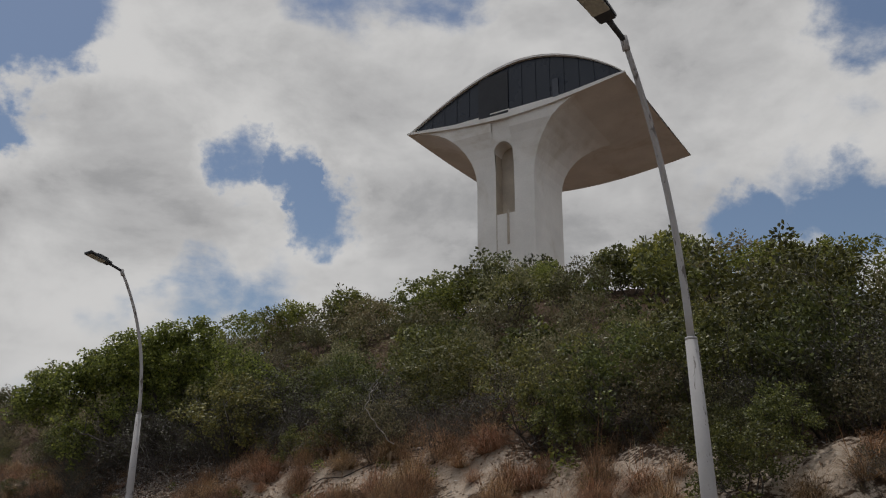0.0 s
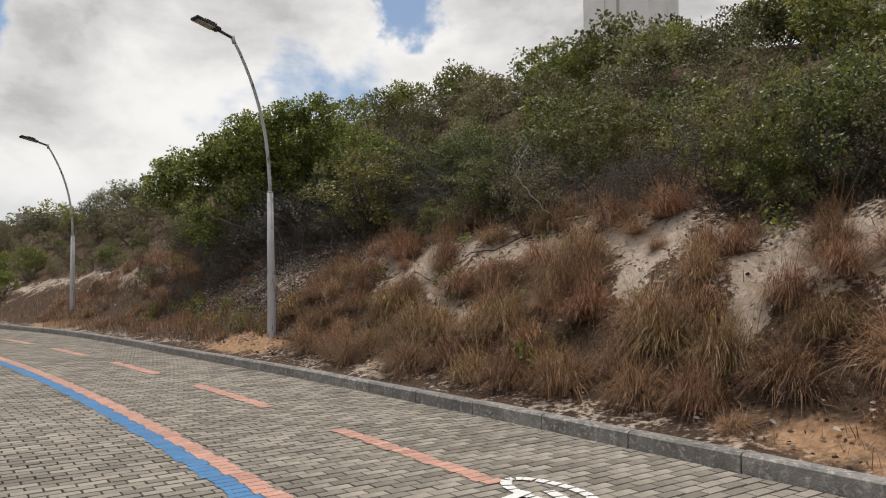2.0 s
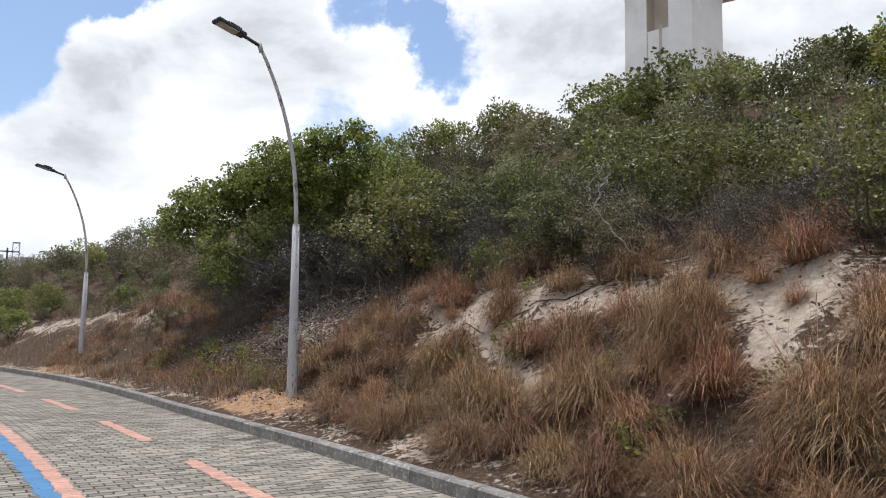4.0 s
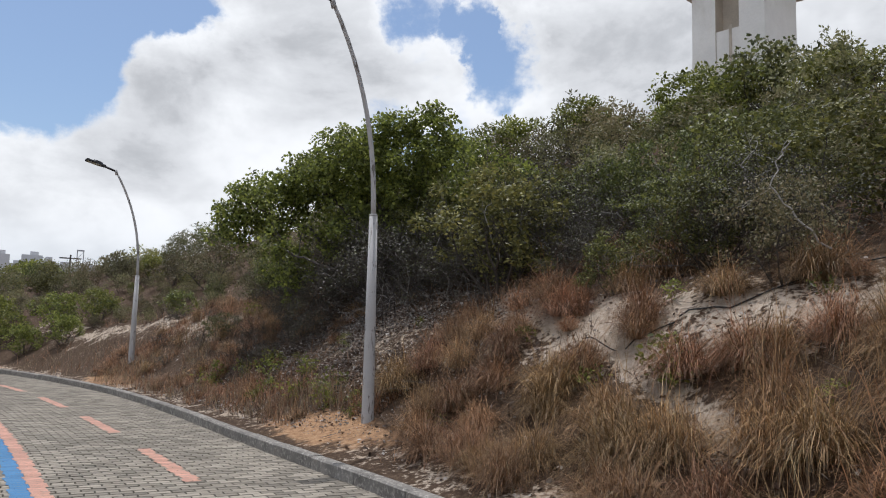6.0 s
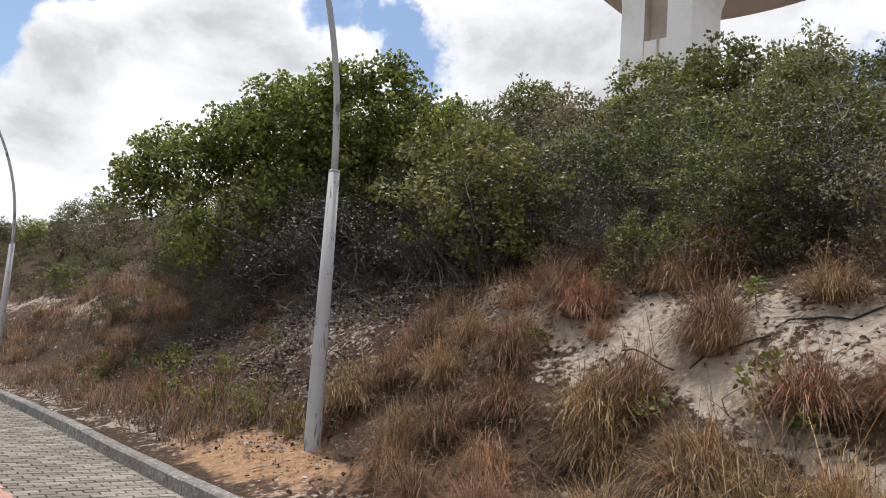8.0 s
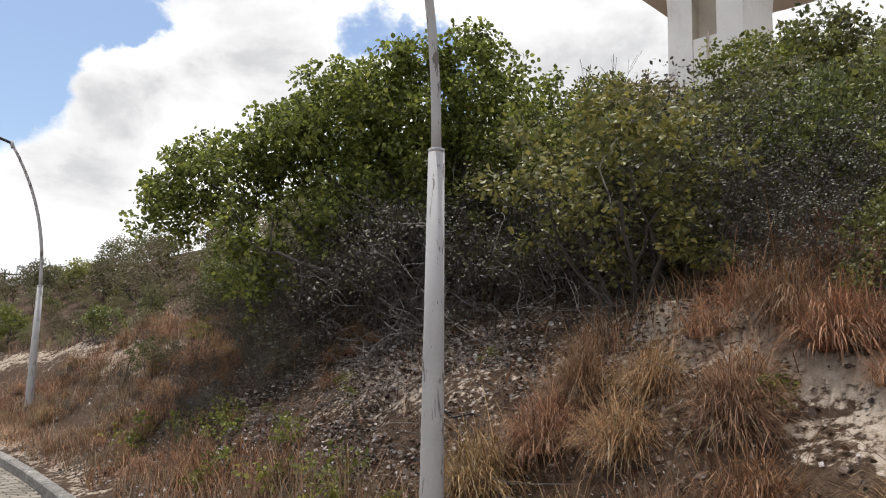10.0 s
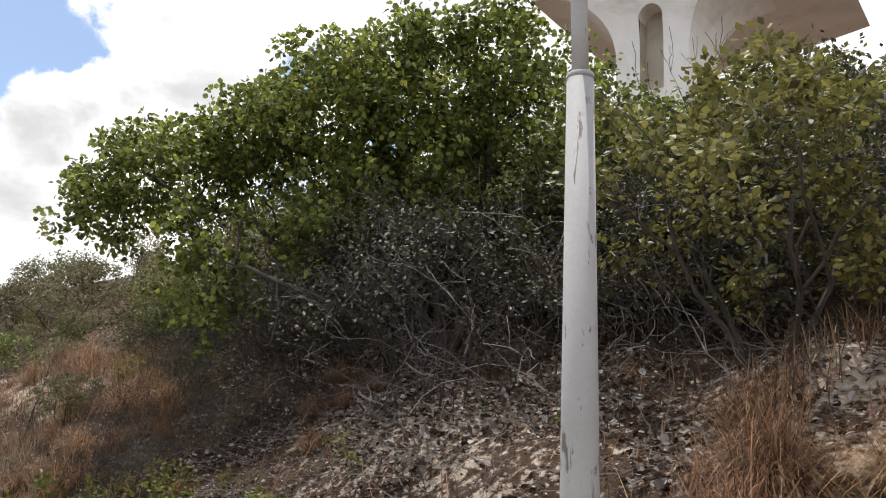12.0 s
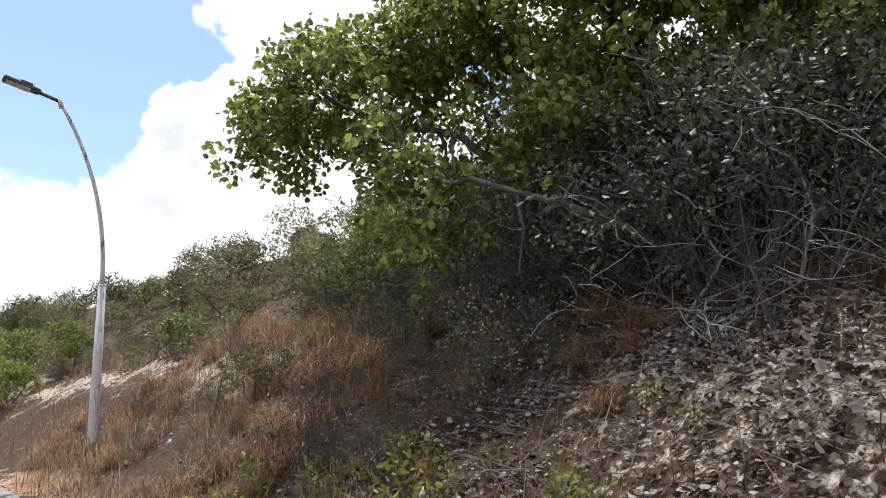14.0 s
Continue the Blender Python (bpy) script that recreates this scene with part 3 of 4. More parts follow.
    for i in range(len(rings) - 1):
        b, t = i * 6, i * 6 + 6
        for k in range(6):
            if k == 1:
                continue
            k2 = (k + 1) % 6
            f.append((b + k, b + k2, t + k2, t + k))
    mesh_object("shaft", v, f, TOWER_WHITE, tower)
    # slot: reveal walls, recessed back and rounded head
    v, f = [], []
    depth = 1.7
    front0 = cy - half
    for z in (base_z - 3, slot_top):
        for x, y in ((cx - slot, front0), (cx - slot, front0 + depth), (cx + slot, front0 + depth), (cx + slot, front0)):
            v.append((x, y, z))
    f += [(0, 4, 5, 1), (1, 5, 6, 2), (2, 6, 7, 3)]
    mesh_object("slot_recess", v, f, TOWER_DIRT, tower, "brown-stained recessed slot")
    v, f = [], []
    m_arc = 12
    for i in range(m_arc + 1):
        a = math.pi * i / m_arc
        x, z = cx - slot * math.cos(a), slot_top - slot + slot * math.sin(a)
        fw = [np.interp(zz, [q[0] for q in levels], [ring(*q)[0][1] for q in levels]) for zz in (z, zt - 0.3)]
        fm = float(np.interp(slot_top + 0.2, [q[0] for q in levels], [ring(*q)[0][1] for q in levels]))
        xw = cx - slot * 1.06 * math.cos(a)
        v += [(x, float(fw[0]) - 0.02, z), (x, front0 + depth, z), (xw, fm - 0.03, slot_top + 0.2), (xw, float(fw[1]) - 0.03, zt - 0.2)]
    for i in range(m_arc):
        p = i * 4
        f += [(p, p + 1, p + 5, p + 4), (p, p + 4, p + 6, p + 2), (p + 2, p + 6, p + 7, p + 3)]
    mesh_object("slot_head", v, f, TOWER_WHITE, tower)
    s = Soup()
    s.box((cx, front0 + 0.55, (base_z - 3 + slot_low) / 2), slot * 2 - 0.02, 0.8, slot_low - base_z + 3)
    s.make("slot_infill", TOWER_WHITE, tower)
    s = Soup()
    s.tube([(cx + 0.3, front0 + 0.1, slot_low - 4), (cx + 0.3, front0 + 0.1, slot_low + 0.4)], [0.16, 0.16], 8)
    s.make("drain_pipe", TOWER_DIRT, tower)


build_tower()


# ---- plants ----
def grow(soup, rng, start, way, length, radius, depth, tips, wander=0.35, forks=(2, 3), sides=5, shrink=0.68, up=0.12, flare=0.9):
    """A limb that bends as it goes and forks; the ends are collected in tips."""
    pts, rad, p, w = [start], [radius], Vector(start), Vector(way).normalized()
    n = 4 if depth > 0 else 3
    for i in range(n):
        w = (w + rand_dir(rng, up) * wander).normalized()
        p = p + w * (length / n)
        pts.append(p.copy())
        rad.append(max(radius * (1 - 0.45 * (i + 1) / n), 0.0022))
    soup.tube(pts, rad, sides, cap=False)
    tips.append((pts[-2], w))
    tips.append((p, w))
    if depth > 0:
        for _ in range(rng.randint(*forks)):
            k = rng.randint(2, n)
            side = (w + rand_dir(rng, up) * flare).normalized()
            grow(soup, rng, pts[k], side, length * shrink * rng.uniform(0.75, 1.15), rad[k] * 0.7, depth - 1, tips, wander, forks, max(3, sides - 1), shrink, up, flare)


def leafy(soup, rng, centre, spread, count, size, ratio, corners, up=0.5):
    for _ in range(count):
        d = rand_dir(rng)
        p = Vector(centre) + Vector((d.x, d.y, d.z * 0.8)) * spread * rng.random() ** 0.5
        ln = size * rng.uniform(0.65, 1.25)
        soup.leaf(p, (d + rand_dir(rng) * 0.7 - Vector((0, 0, 0.15))).normalized(), d * 0.5 + rand_dir(rng) * 0.6 + Vector((0, 0, up)), ln, ln * ratio, corners)


def shrub(name, seed, label, leaf, bark, high, leaves, size, ratio, corners, depth=1, stems=6, spread=0.2, bare=0.0, group="", clumps=60, thick=0.018):
    """Stems from one foot and a crown of many clumps of leaves that make an uneven dome."""
    rng = random.Random(seed)
    ob = thing(name, Matrix.Identity(4), label, "shrub", group)
    wood, crown, tips = Soup(), Soup(), []
    for i in range(stems):
        a = 2 * math.pi * i / stems + rng.uniform(-0.4, 0.4)
        lean = rng.uniform(0.3, 1.0)
        grow(wood, rng, Vector((math.cos(a) * 0.12, math.sin(a) * 0.12, -0.12)), Vector((math.cos(a) * lean, math.sin(a) * lean, 1.0)),
             high * rng.uniform(0.4, 0.58), thick, depth, tips, 0.32)
    wood.make("wood", bark, ob)
    bumps = [(rand_dir(rng, 0.4), rng.uniform(0.75, 1.25)) for _ in range(7)]
    for k in range(clumps):
        d = rand_dir(rng, 0.35)
        near = max(bumps, key=lambda q: q[0].dot(d))
        r = (0.55 + 0.45 * near[1] * max(0.0, near[0].dot(d)) ** 2) * (rng.uniform(0.72, 1.08) if rng.random() > 0.25 else rng.uniform(0.25, 0.7))
        if rng.random() < bare:
            continue
        c = Vector((d.x * 0.66, d.y * 0.66, d.z * 0.52)) * high * r + Vector((0, 0, high * 0.47))
        leafy(crown, rng, c, spread * rng.uniform(0.6, 1.2), max(1, int(leaves / clumps)), size, ratio, corners)
    crown.make("crown", leaf, ob)
    return ob


def tuft(seed, blades, mat, high, wide, label, thick=1.0):
    """A mop of dry grass: stems rise from a few crowns, arch over and hang down all round, with loose straws across."""
    rng = random.Random(seed)
    ob = thing("grass_tuft", Matrix.Identity(4), label, "grass tuft", "dry grass tufts on the slope")
    sp, sp2 = Soup(), Soup()
    cups = [(rng.uniform(0, 2 * math.pi), rng.uniform(0.0, 0.28), rng.uniform(0.75, 1.1), rand_dir(rng) * 0.3) for _ in range(7)]
    for i in range(blades):
        ca, cr, tall, sway = cups[i % 7]
        foot = Vector((math.cos(ca) * cr, math.sin(ca) * cr, -0.05 / wide)) * wide
        a = rng.uniform(0, 2 * math.pi)
        out = Vector((math.cos(a), math.sin(a), 0))
        if i % 5 < 3:
            tilt = rng.uniform(0.1, 1.5)
            lean = Vector((0, 0, 1)) + out * tilt + sway + rand_dir(rng) * 0.45
            ln, fall = high * tall * rng.uniform(0.75, 1.2), rng.uniform(0.7, 2.3)
            base = foot + out * 0.16 * wide * rng.random()
        else:
            # broken straws caught on the mound, in all directions
            e = rng.uniform(0.1, 1.45)
            base = foot * 0.5 + (out * math.cos(e) * 0.46 + Vector((0, 0, math.sin(e) * 0.58 + 0.04))) * wide * rng.uniform(0.6, 1.0)
            lean = out * math.cos(e) * 0.7 + Vector((0, 0, 0.1)) + rand_dir(rng) * 1.2
            ln, fall = high * rng.uniform(0.25, 0.6), rng.uniform(0.4, 1.6)
        if i % 23 == 0:
            lean, ln, fall = Vector((0, 0, 1)) + out * tilt + rand_dir(rng) * 0.7, high * rng.uniform(0.8, 1.3), rng.uniform(0.1, 0.6)
        (sp2 if i % 10 == 0 else sp).strand(base, lean, ln, rng.uniform(0.003, 0.0058) * thick, fall)
    sp.make("foliage", mat, ob)
    sp2.make("straw", STRAW, ob)
    return ob


GREENS = [shrub("green_shrub", 20 + i, "dense green shrub with small rounded leaves on the dune", GREEN, BARK, 1.5 + 0.12 * i, 6000, 0.054, 0.7, 4, group="green dune shrubs", clumps=95, spread=0.15) for i in range(4)]
OLIVES = [shrub("olive_shrub", 40 + i, "olive-brown thin-leaved shrub on the dune slope", OLIVE, BARK, 1.35 + 0.12 * i, 3600, 0.054, 0.5, 4, group="olive dune shrubs", clumps=85, spread=0.16) for i in range(4)]
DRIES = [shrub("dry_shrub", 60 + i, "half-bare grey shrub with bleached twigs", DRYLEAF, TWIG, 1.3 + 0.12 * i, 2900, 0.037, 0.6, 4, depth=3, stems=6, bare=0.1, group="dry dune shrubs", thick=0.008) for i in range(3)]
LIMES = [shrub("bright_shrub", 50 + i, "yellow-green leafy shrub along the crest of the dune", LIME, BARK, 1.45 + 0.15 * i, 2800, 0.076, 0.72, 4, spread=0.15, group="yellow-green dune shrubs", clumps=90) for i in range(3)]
GREENS_FAR = [shrub("green_shrub", 120 + i, "dense green shrub high on the dune slope", GREEN, BARK, 1.5 + 0.12 * i, 1900, 0.095, 0.78, 4, group="green dune shrubs", clumps=100, spread=0.16) for i in range(3)]
OLIVES_FAR = [shrub("olive_shrub", 140 + i, "olive-brown thin-leaved shrub high on the slope", OLIVE, BARK, 1.35 + 0.12 * i, 1900, 0.085, 0.55, 4, group="olive dune shrubs", clumps=100, spread=0.17) for i in range(3)]
TUFTS = [tuft(80 + i, 1500, BLADE, 0.60 + 0.05 * (i % 3), 0.66, "rust-brown mound of dry grass on the sandy slope") for i in range(5)]
TUFTS_THIN = [tuft(90 + i, 620, BLADE, 0.48 + 0.05 * (i % 3), 0.6, "thin rust-brown tuft of dry grass on the slope", 1.1) for i in range(4)]
WEEDS = [shrub("weed", 100 + i, "small fresh green weed on the slope", LIME, BARK, 0.42, 110, 0.06, 0.6, 6, depth=1, stems=1, spread=0.07, group="green weeds", clumps=14, thick=0.006) for i in range(2)]

used = set()


def put(kinds, x, y, z, scale, rng, lean=8):
    src = rng.choice(kinds)
    m = pose(x, y, z, rng.uniform(-lean, lean), rng.uniform(-lean, lean), rng.uniform(0, 360))
    sc = Matrix.Diagonal((scale * rng.uniform(0.88, 1.12), scale * rng.uniform(0.88, 1.12), scale * rng.uniform(0.85, 1.1), 1))
    if src not in used:
        used.add(src)
        src.matrix_basis = m @ sc
        return src
    ob = copy_thing(src, m)
    ob.matrix_basis = m @ sc
    return ob


def field(x, y, k=0.33, shift=0.0):
    """A slow random field from -1 to 1 that groups like plants together."""
    return noise.noise(Vector((x * k + shift, y * k, 0.7 + shift)))


def scatter(u0, u1, o0, o1, step, rng, jitter=0.5):
    u = u0
    while u < u1:
        o = o0
        while o < o1:
            yield u + rng.uniform(-jitter, jitter) * step, o + rng.uniform(-jitter, jitter) * step
            o += step
        u += step


def under_tree(u, off):
    return 15.4 < u < 21.6 and off > 1.0


# big tufts as they stand on the slope, near the kerb and along the sand
TUFT_SPOTS_LOW = [(5.3, 1.1), (5.9, 0.7), (6.0, 1.2), (6.7, 1.3), (7.0, 1.0), (7.8, 0.8), (8.5, 1.1), (8.8, 0.6), (9.2, 1.4), (9.6, 1.3), (9.6, 0.8), (10.3, 1.2), (10.4, 0.6), (10.7, 1.1),
                  (11.2, 1.4), (11.5, 0.5), (11.6, 0.9), (12.2, 1.4), (12.4, 0.7), (13.3, 1.6), (13.6, 0.8), (13.6, 1.3), (14.1, 1.2), (15.2, 1.5), (12.8, 1.1), (4.5, 1.4), (3.9, 1.0), (7.4, 0.6), (8.2, 0.55), (11.9, 0.55), (6.5, 0.65), (13.0, 0.6), (10.0, 0.5)]
TUFT_SPOTS_HIGH = [(5.8, 1.9), (6.3, 2.1), (6.5, 1.6), (7.4, 1.8), (8.0, 1.6), (8.9, 2.5), (9.8, 2.5), (10.2, 2.1), (11.0, 2.0), (12.1, 2.6), (12.3, 2.0), (13.5, 2.8), (13.7, 2.0), (13.8, 2.3),
                   (13.9, 2.9), (14.3, 1.8), (14.4, 2.2), (14.9, 1.8), (15.0, 2.2), (11.3, 2.9), (10.6, 3.3), (9.2, 3.3), (7.2, 2.6), (12.9, 3.2), (5.0, 2.4), (8.3, 3.4), (4.4, 2.0), (10.35, 2.05), (9.8, 1.75), (11.9, 2.4), (13.6, 3.0), (9.2, 2.2), (8.9, 1.8), (6.9, 2.1), (12.4, 1.7), (9.4, 2.7), (7.1, 1.5), (6.0, 1.45), (5.4, 2.1), (5.2, 1.6), (8.5, 2.1), (7.9, 2.6), (5.75, 2.6), (6.8, 2.5)]


def plant_slope():
    rng = random.Random(11)
    # thicket along the edge of the bare band, then the slope behind it
    for u0, u1, o0, o1, step, size in ((-7, 15.3, 4.3, 8.2, 1.3, 1.0), (15.3, 24, 4.6, 8.2, 1.2, 0.98), (-9, 20, 8.2, 15, 1.75, 1.0), (20, 34, 8.2, 15, 1.6, 0.8), (-9, 42, 15, 25, 2.4, 1.3), (24, 46, 3.8, 8.2, 1.3, 0.45), (34, 60, 8.2, 15, 2.2, 0.8), (46, 66, -3, 8, 2.8, 1.1)):
        for u, off in scatter(u0, u1, o0, o1, step, rng):
            x, y = (float(q) for q in plan(u, off))
            f, g = field(x, y), field(x, y, 0.6, 9.0)
            if 8.0 < u < 11.2 and 4.7 < off < 6.1 and g < 0.3:
                continue
            if 13.4 < u < 15.3 and off < 4.9 and rng.random() < 0.7:
                continue
            kind = GREENS if f > 0.02 else OLIVES if f > -0.22 else DRIES
            if rng.random() < 0.2:
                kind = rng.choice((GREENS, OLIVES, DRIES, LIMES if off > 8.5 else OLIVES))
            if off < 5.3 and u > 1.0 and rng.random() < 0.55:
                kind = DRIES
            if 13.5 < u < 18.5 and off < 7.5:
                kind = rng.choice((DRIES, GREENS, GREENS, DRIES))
            # crest bushes mostly take the lighter leaf, as if sunlit
            if off > 16:
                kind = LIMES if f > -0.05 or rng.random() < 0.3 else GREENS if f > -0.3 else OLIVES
            if 8.5 < off < 15 and rng.random() < 0.45:
                kind = OLIVES
            if u > 23 and off < 8.2 and rng.random() < 0.6:
                kind = OLIVES
            if off > 8.5 or u > 23:
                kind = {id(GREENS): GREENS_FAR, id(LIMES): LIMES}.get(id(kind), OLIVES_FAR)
            sc = size * rng.uniform(0.7, 1.3) * (0.8 if kind is DRIES else 1.0)
            put(kind, x, y, float(height(u, off)), sc, rng)
    # lower edge of the thicket, where it meets the bare sand
    for u, off in scatter(2.5, 14.2, 3.55, 4.5, 0.72, rng):
        x, y = (float(q) for q in plan(u, off))
        if 8.0 < u < 11.2 and rng.random() < 0.7:
            continue
        f = field(x, y, 0.5, 4.0)
        kind = DRIES if rng.random() < 0.5 else GREENS if f > 0.0 else OLIVES
        put(kind, x, y, float(height(u, off)), rng.uniform(0.5, 0.85), rng)
    # tufts of dry grass
    count = 0
    placed = []
    for u, off in TUFT_SPOTS_LOW + TUFT_SPOTS_HIGH:
        if float(gully_at(u, off)) > 0.45:
            continue
        x, y = (float(q) for q in plan(u, off))
        put(TUFTS, x, y, float(height(u, off)), (rng.uniform(0.8, 1.08) if u < 12 else rng.uniform(0.7, 1.0)) * (0.85 if off < 0.9 else 0.92 if off > 1.7 else 1.0), rng, 10)
        placed.append((u, off))
    # smaller tufts fill the slope between and beyond
    for u, off in scatter(1.2, 29, 0.62, 3.8, 0.56, rng, 0.5):
        if count > 330:
            break
        bare = float(sandy_at(u, off))
        if under_tree(u, off) or float(gully_at(u, off)) > 0.3 or (u < 14.2 and off > 1.75 and rng.random() < 0.62) or (14.0 < u < 16.4 and off < 1.0) or off < 0.42 or rng.random() < (bare - 0.25) * 1.1 or (u > 15.4 and rng.random() < 0.3) or (11.8 < u < 15.3 and 1.7 < off < 3.7 and rng.random() < 0.55):
            continue
        if any((u - a) ** 2 + (off - b) ** 2 < 0.17 for a, b in placed):
            continue
        x, y = (float(q) for q in plan(u, off))
        put(TUFTS_THIN, x, y, float(height(u, off)), rng.uniform(0.4, 0.95) * (0.75 if off < 0.9 else 1.0), rng, 10)
        count += 1
    for u, off in list(scatter(8.2, 11.2, 4.8, 6.1, 0.7, rng)) + list(scatter(13.3, 15.0, 4.1, 5.0, 0.8, rng)):
        x, y = (float(q) for q in plan(u, off))
        put(TUFTS_THIN, x, y, float(height(u, off)), rng.uniform(1.0, 1.3), rng, 14)
    for u, off, sc in ((3.7, 2.3, 0.55), (4.2, 2.6, 0.5), (7.5, 3.75, 0.95), (6.5, 4.0, 1.0), (5.2, 4.1, 1.05), (3.6, 4.2, 1.1), (23.6, 3.4, 0.8), (24.6, 3.8, 0.9), (23.9, 2.07, 0.4), (3.65, 3.05, 0.46), (4.15, 2.95, 0.26)):
        x, y = (float(q) for q in plan(u, off))
        put(GREENS, x, y, float(height(u, off)), sc, rng)
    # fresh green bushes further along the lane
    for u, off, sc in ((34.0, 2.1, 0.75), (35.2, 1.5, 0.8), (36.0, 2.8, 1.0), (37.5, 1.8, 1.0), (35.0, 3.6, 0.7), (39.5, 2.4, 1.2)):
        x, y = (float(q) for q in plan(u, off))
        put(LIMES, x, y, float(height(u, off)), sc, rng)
    for u, off, sc in ((2.7, 2.95, 0.7), (3.2, 2.4, 0.65), (4.7, 2.7, 0.62), (5.7, 2.75, 0.55), (6.9, 2.95, 0.6), (8.0, 2.8, 0.55), (9.5, 3.05, 0.6), (5.3, 3.5, 0.6), (6.1, 3.45, 0.5)):
        x, y = (float(q) for q in plan(u, off))
        put(TUFTS_THIN, x, y, float(height(u, off)), sc, rng, 10)
    # low dark dry bushes in the grass, and a few where the bare band meets the thicket
    for u, off, sc in ((2.2, 3.2, 0.6), (2.8, 3.7, 0.7), (2.5, 2.5, 0.4), (4.6, 4.0, 0.6), (5.9, 3.7, 0.4), (20.4, 1.6, 0.36), (21.2, 1.4, 0.4), (21.9, 1.9, 0.42), (22.6, 1.2, 0.3), (23.4, 2.2, 0.4), (24.6, 1.9, 0.34),
                       (25.0, 1.2, 0.28), (22.4, 2.8, 0.5), (25.4, 2.6, 0.36), (26.8, 1.8, 0.34), (20.0, 1.0, 0.28), (27.8, 2.6, 0.4), (23.9, 3.0, 0.4), (21.6, 2.6, 0.5)):
        x, y = (float(q) for q in plan(u, off))
        put(DRIES, x, y, float(height(u, off)), sc, rng)
    for u, off in scatter(18.9, 22.4, 1.5, 3.1, 0.5, rng):
        x, y = (float(q) for q in plan(u, off))
        put(DRIES if rng.random() < 0.22 else TUFTS_THIN, x, y, float(height(u, off)), rng.uniform(0.28, 0.55) * (0.8 if off < 1.9 else 1.15), rng)
    x, y = (float(q) for q in plan(33.6, 6.6))
    put(OLIVES, x, y, float(height(33.6, 6.6)), 1.5, rng)
    put(OLIVES, -9.8, 21.9, float(height(*plan_inverse(-9.8, 21.9))), 1.45, rng)
    for k in range(20):
        u, off = 15.8 + 0.3 * k + rng.uniform(-0.2, 0.2), rng.uniform(0.85, 1.45)
        x, y = (float(q) for q in plan(u, off))
        put(WEEDS, x, y, float(height(u, off)), rng.uniform(0.5, 0.9), rng)
    for _ in range(34):
        u, off = rng.uniform(3, 24), rng.uniform(0.6, 3.2)
        x, y = (float(q) for q in plan(u, off))
        put(WEEDS, x, y, float(height(u, off)), rng.uniform(0.5, 1.1) * (0.6 if 15 < u < 22 else 1.0), rng)


plant_slope()


